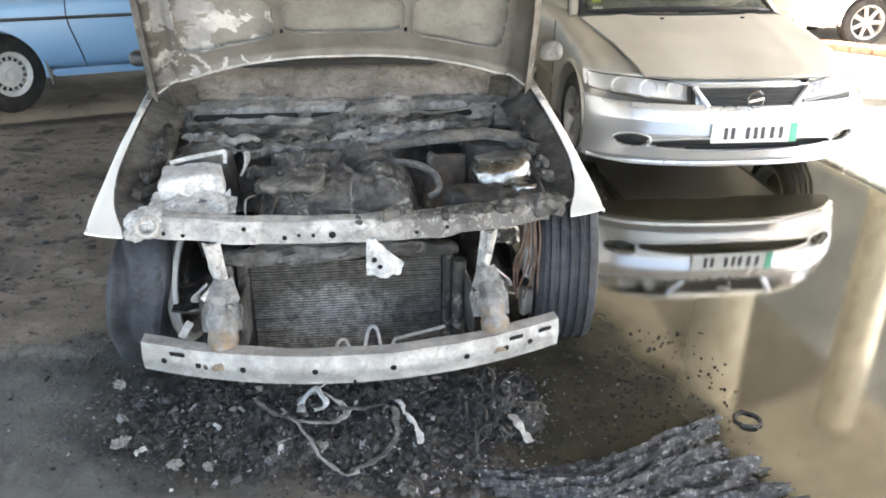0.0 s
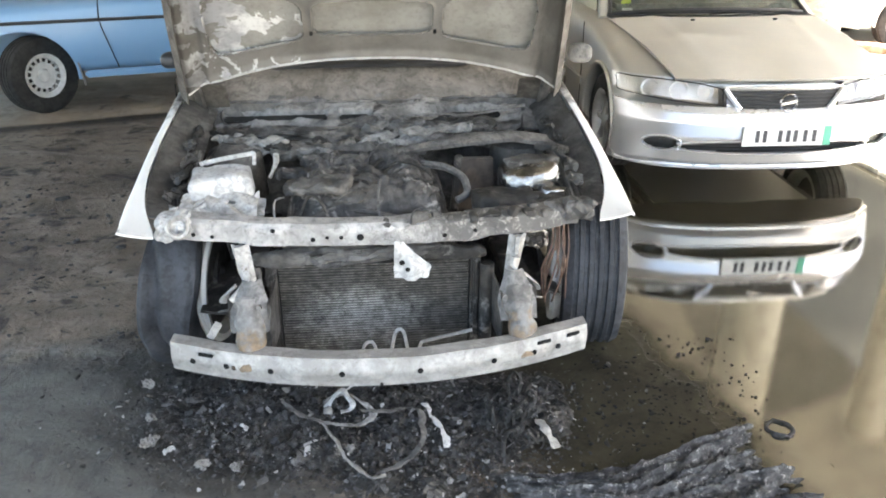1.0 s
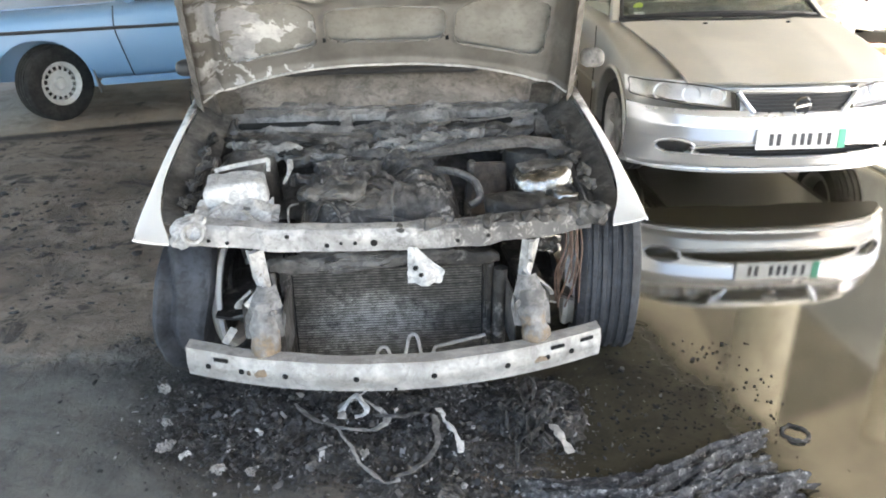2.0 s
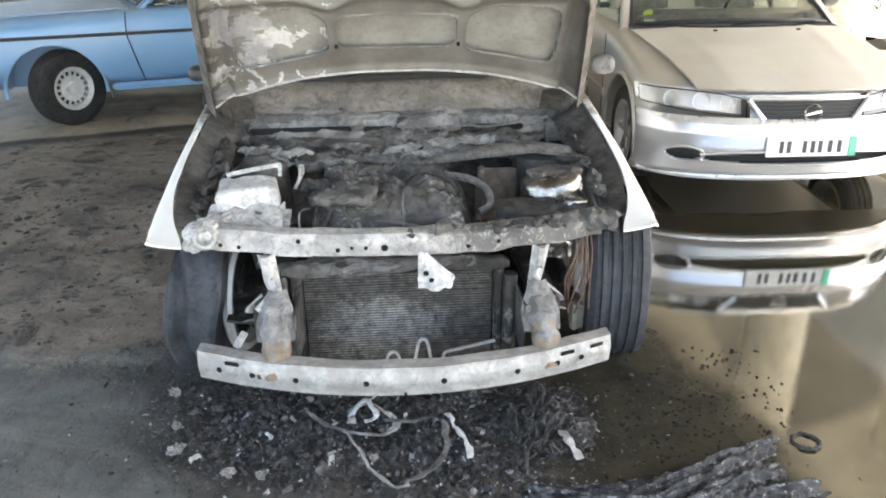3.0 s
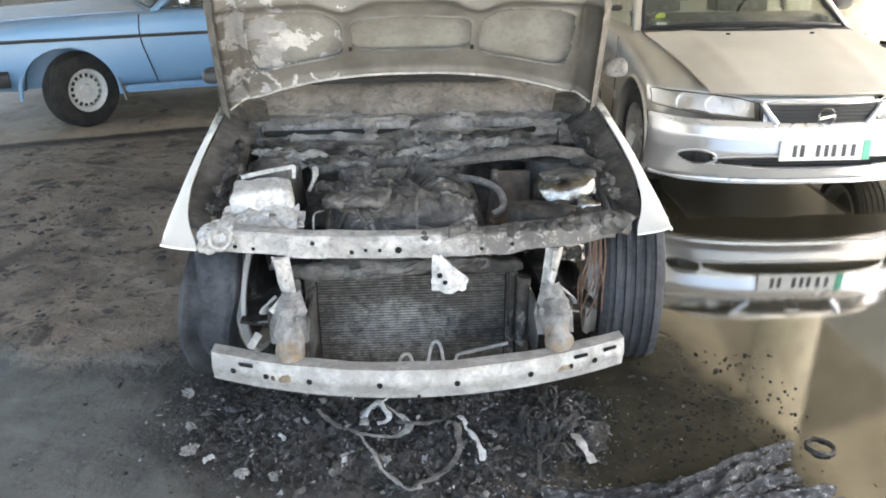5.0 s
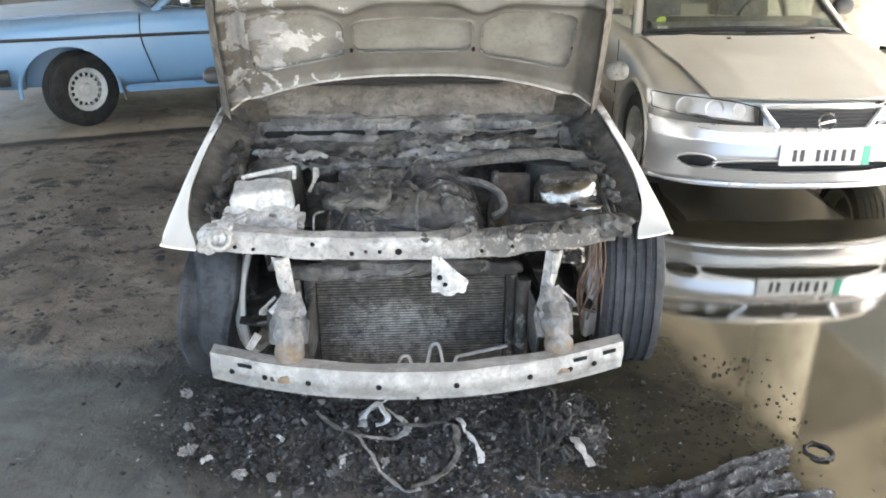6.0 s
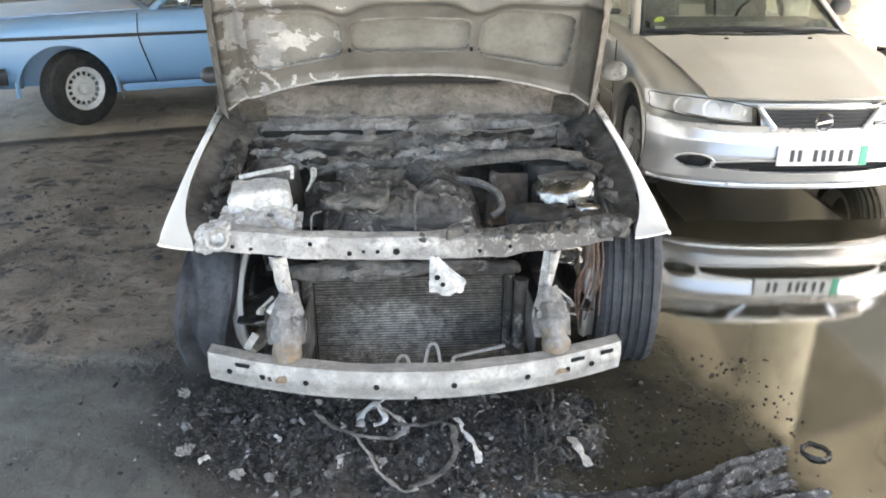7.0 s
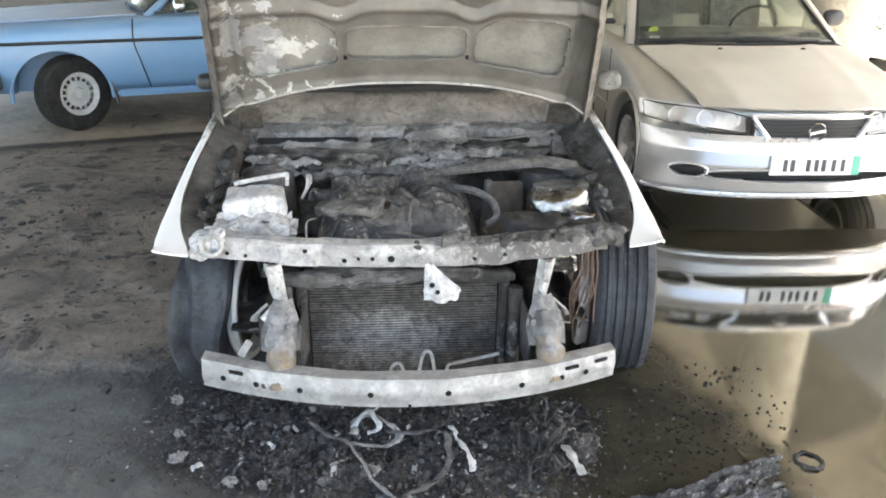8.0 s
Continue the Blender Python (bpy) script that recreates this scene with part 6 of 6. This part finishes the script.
# ---- debris on the floor ----
def debris():
    rnd = random.Random(5)

    def inside(x, y):
        """Density of the burnt litter in front of the car."""
        a = math.exp(-(((x + 0.72) / 0.62) ** 4 + ((y - 2.12) / 0.33) ** 4))
        b = 0.9 * math.exp(-(((x + 0.13) / 0.17) ** 4 + ((y - 2.26) / 0.20) ** 4))
        return max(a, b)

    def heap(u, v):
        x, y = -1.85 + 2.0 * u, 1.55 + 1.15 * v
        k = inside(x, y)
        h = k * (0.022 + 0.030 * noise.fractal(Vector((x * 7, y * 7, 0)), 0.9, 2.0, 5) + 0.016 * noise.noise(Vector((x * 40, y * 40, 3))) + 0.03 * math.exp(-(((x + 0.13) / 0.12) ** 2 + ((y - 2.26) / 0.14) ** 2)))
        return (x, y, h - 0.006)
    part("ash_heap", sheet(bmesh.new(), heap, 260, 150), "char", tags=("heap of charred litter and ash on the floor", "ash", "", "stuff"))

    bm = bmesh.new()
    n = 0
    while n < 16000:
        x, y = rnd.uniform(-1.85, 0.35), rnd.uniform(1.6, 2.75)
        if rnd.random() > inside(x, y) + 0.015:
            continue
        n += 1
        r = rnd.uniform(0.0015, 0.0048) * (2.2 if rnd.random() < 0.06 else 1)
        z = max(0.0, heap((x + 1.85) / 2.0, (y - 1.55) / 1.15)[2])
        m = pose(x, y, z + r * 0.3, rnd.uniform(-50, 50), rnd.uniform(-50, 50), rnd.uniform(0, 360)) @ Matrix.Diagonal((r * rnd.uniform(0.8, 2.6), r, r * rnd.uniform(0.15, 0.6), 1))
        vs = [bm.verts.new(m @ (Vector(p) + Vector((rnd.uniform(-0.4, 0.4), rnd.uniform(-0.4, 0.4), 0)))) for p in ((-1, -1, 0), (1, -1, 0.2), (1, 1, 0), (-1, 1, 0.3), (0, 0, 1))]
        for a, b in ((0, 1), (1, 2), (2, 3), (3, 0)):
            bm.faces.new((vs[a], vs[b], vs[4]))
        bm.faces.new(vs[3::-1])
    part("charred_flakes", bm, "litter", smooth=False, tags=("small charred flakes strewn in the litter", "debris", "", "stuff"))

    # crumbs scattered on the wet floor
    bm = bmesh.new()
    for k in range(460):
        if k < 200:
            x, y = rnd.gauss(0.36, 0.12), rnd.gauss(2.33, 0.16)
        else:
            x, y = rnd.uniform(0.05, 0.75), rnd.uniform(1.95, 2.9)
        r = rnd.uniform(0.0015, 0.0065) * (1.6 if rnd.random() < 0.08 else 1)
        lump(bm, (x, y, r * 0.5), (2 * r * rnd.uniform(0.8, 1.8), 2 * r, r), (0, 0, rnd.uniform(0, 180)), 1, 0.9, r * 0.4, 90, k)
    part("burnt_crumbs", bm, "black", tags=("burnt crumbs lying on the wet floor", "debris", "", "stuff"))
    bm = bmesh.new()
    for k in range(1500):
        x, y = rnd.uniform(-4.2, -1.1), rnd.uniform(2.2, 5.0)
        if noise.noise(Vector((x * 1.7, y * 2.6, 4))) < rnd.uniform(-0.25, 0.45):
            continue
        r = rnd.uniform(0.003, 0.013) * (2.4 if rnd.random() < 0.08 else 1)
        lump(bm, (x, y, r * 0.3), (2 * r * rnd.uniform(0.9, 2.2), 2 * r, r * 0.8), (0, 0, rnd.uniform(0, 180)), 1, 0.9, r * 0.4, 90, k)
    part("dirt_clods", bm, "wrinkle", tags=("dark clods of dirt scattered on the dry floor", "dirt", "", "stuff"))

    # larger pale pieces
    def shard(name, x, y, w, d, h, rz, mat, label, seed):
        bm = lump(bmesh.new(), (x, y, h / 2 + 0.012), (w, d, h), (rnd.uniform(-22, 22), rnd.uniform(-22, 22), rz), 4, 0.9, min(w, d) * 0.6, 60, seed)
        part(name, bm, "ash" if mat == "white_ash" else mat, smooth=False, tags=(label, "debris", "burnt pieces in the litter"))
    for k, (x, y, w, d, rz, mat) in enumerate(((-1.47, 2.17, 0.07, 0.05, 20, "ash"), (-1.30, 1.86, 0.09, 0.06, 60, "ash"), (-1.22, 1.83, 0.06, 0.04, 10, "pale_steel"), (-1.02, 1.98, 0.08, 0.022, -28, "pale_steel"), (-0.79, 1.85, 0.045, 0.05, 10, "white_ash"),
                                                (-1.08, 1.78, 0.07, 0.05, 0, "ash"), (-0.97, 1.80, 0.06, 0.05, 40, "ash"), (-1.36, 1.98, 0.05, 0.04, 15, "ash"), (-0.20, 1.95, 0.035, 0.03, 30, "white_ash"), (-0.95, 2.26, 0.04, 0.016, 60, "white_ash"), (-0.30, 1.84, 0.05, 0.03, 80, "ash"), (-0.65, 1.93, 0.07, 0.05, 20, "ash"))):
        shard("burnt_shard", x, y, w * 0.58, d * 0.58, 0.016, rz, mat, "small pale burnt fragment lying in the ash", k)

    def strip(name, pts, r, flat, mat, label):
        part(name, rumple(tube(bmesh.new(), pts, lambda t: r * (0.62 + 0.40 * abs(math.sin(9 * t + len(pts)))), 7, flat), 0.010, 26, len(pts)), mat, tags=(label, "debris"))
    strip("metal_strip", [(-0.44, 2.17, 0.05), (-0.40, 2.10, 0.048), (-0.35, 2.03, 0.042), (-0.33, 1.98, 0.03)], 0.011, 0.35, "white_ash", "pale burnt metal strip lying in the ash")
    strip("metal_strip", [(-0.055, 2.19, 0.02), (-0.03, 2.13, 0.03), (0.015, 2.06, 0.012)], 0.018, 0.3, "pale_steel", "pale torn metal strip on the floor")
    strip("wire_loop", [(-0.95, 2.14, 0.035), (-0.90, 2.08, 0.05), (-0.80, 2.02, 0.055), (-0.70, 2.00, 0.06), (-0.62, 2.02, 0.06), (-0.60, 2.07, 0.07), (-0.68, 2.11, 0.10), (-0.76, 2.10, 0.085), (-0.75, 2.04, 0.07)], 0.012, 0.3, "ash", "tangled loop of burnt pale wiring")
    strip("wire_loop", [(-0.64, 2.06, 0.075), (-0.55, 2.09, 0.07), (-0.46, 2.12, 0.06), (-0.42, 2.04, 0.05), (-0.42, 1.93, 0.045), (-0.47, 1.86, 0.04), (-0.53, 1.82, 0.035)], 0.012, 0.25, "grey_steel", "tangled loop of burnt grey wiring")
    strip("wire_loop", [(-0.76, 2.00, 0.06), (-0.69, 1.93, 0.05), (-0.62, 1.85, 0.045), (-0.55, 1.80, 0.035), (-0.50, 1.82, 0.03)], 0.008, 0.5, "ash", "bent pale rod lying in the ash")
    strip("wire_loop", [(-0.73, 2.10, 0.09), (-0.69, 2.14, 0.12), (-0.65, 2.20, 0.13)], 0.005, 0.8, "white_ash", "thin pale wire end sticking up")
    strip("wire_loop", [(-0.76, 2.06, 0.07), (-0.73, 2.10, 0.11), (-0.69, 2.09, 0.12), (-0.67, 2.05, 0.10), (-0.70, 2.03, 0.085)], 0.012, 0.5, "white_ash", "small curled piece of pale plastic")
    # fibrous clump
    bm = bmesh.new()
    for k in range(46):
        a, rr = rnd.uniform(0, 6.28), abs(rnd.gauss(0, 0.07))
        x, y = -0.15 + rr * math.cos(a), 2.17 + 1.5 * rr * math.sin(a)
        pts = [(x, y, 0.015)]
        for j in range(3):
            x, y = x + rnd.uniform(-0.03, 0.04), y + rnd.uniform(-0.01, 0.05)
            pts.append((x, y, rnd.uniform(0.02, 0.085)))
        tube(bm, pts, rnd.uniform(0.003, 0.008), 5, 0.6)
    part("fibre_clump", bm, "wrinkle", tags=("matted clump of charred fibres on the floor", "debris", "", "stuff"))

    # charred sheet, gathered at one end and torn into folded tongues at the other
    tongues = (
        ((-0.138, 1.863), (0.161, 1.875), (0.378, 2.038), (0.623, 2.226), 0.040, 0.062),
        ((-0.041, 1.826), (0.228, 1.864), (0.410, 2.009), (0.572, 2.157), 0.034, 0.070),
        ((-0.093, 1.839), (0.209, 1.808), (0.418, 1.936), (0.624, 2.101), 0.050, 0.060),
        ((0.126, 1.773), (0.324, 1.824), (0.520, 1.945), (0.730, 2.049), 0.044, 0.050),
        ((0.061, 1.740), (0.287, 1.761), (0.522, 1.852), (0.670, 1.946), 0.055, 0.050),
        ((0.204, 1.693), (0.413, 1.756), (0.586, 1.849), (0.790, 1.933), 0.050, 0.042),
        ((-0.132, 1.890), (0.041, 1.904), (0.197, 1.952), (0.321, 1.988), 0.030, 0.030))
    torn_sheet = thing("charred_sheet", pose(0.15, 1.86, 0), "crumpled and torn charred sheet lying on the wet floor", "debris")
    for k, (p0, p1, p2, p3, wide, high) in enumerate(tongues):
        def fold(u, v):
            j = min(2, int(u * 3))
            f = u * 3 - j
            p, q = [Vector(e) for e in (((p0, p1), (p1, p2), (p2, p3))[j])]
            c = p.lerp(q, f)
            d = (Vector(p3) - Vector(p0)).normalized()
            s = Vector((-d.y, d.x))
            i = 2 * v - 1
            torn = 0.09 * noise.noise(Vector((i * 3.0, k, 2))) * u ** 4
            w = wide * (0.85 + 0.35 * noise.noise(Vector((u * 4, k * 3, 1))))
            crest = 0.35 * noise.noise(Vector((u * 5, k * 2, 7)))
            roof = max(0.0, 1 - abs(i - crest) / (1 + abs(crest))) ** 1.2
            fine = noise.fractal(Vector((u * 9, i * 5, k * 4)), 0.6, 2.0, 6)
            z = high * float(np.interp(u, [0, 0.15, 0.5, 0.9, 1], [0.55, 0.6, 0.9, 1.0, 0.75])) * (0.15 + 0.85 * roof) + 0.015 * fine
            pleat = 0.008 * abs(((i * 2.5 + 0.8 * noise.noise(Vector((u * 6, i, k)))) % 1.0) * 2 - 1)
            o = c + d * torn + s * (w * i + 0.010 * noise.noise(Vector((u * 7, i * 2, k))))
            return (o.x - 0.15, o.y - 1.86, max(0.003, z + pleat))
        part("torn_fold", sheet(bmesh.new(), fold, 90, 44, 0.003), "fibre", torn_sheet)

    bm = lathe(bmesh.new(), [(0.036, 0.002), (0.037, 0.008), (0.043, 0.010), (0.048, 0.007), (0.049, 0.002), (0.036, 0.002)], pose(0.755, 2.295, 0.0) @ pose(0, 0, 0, 0, -90, 0), 40)
    rumple(bm, 0.006, 60, 1)
    part("burnt_ring", bm, "wrinkle", tags=("small burnt ring lying on the wet floor", "ring"))


debris()
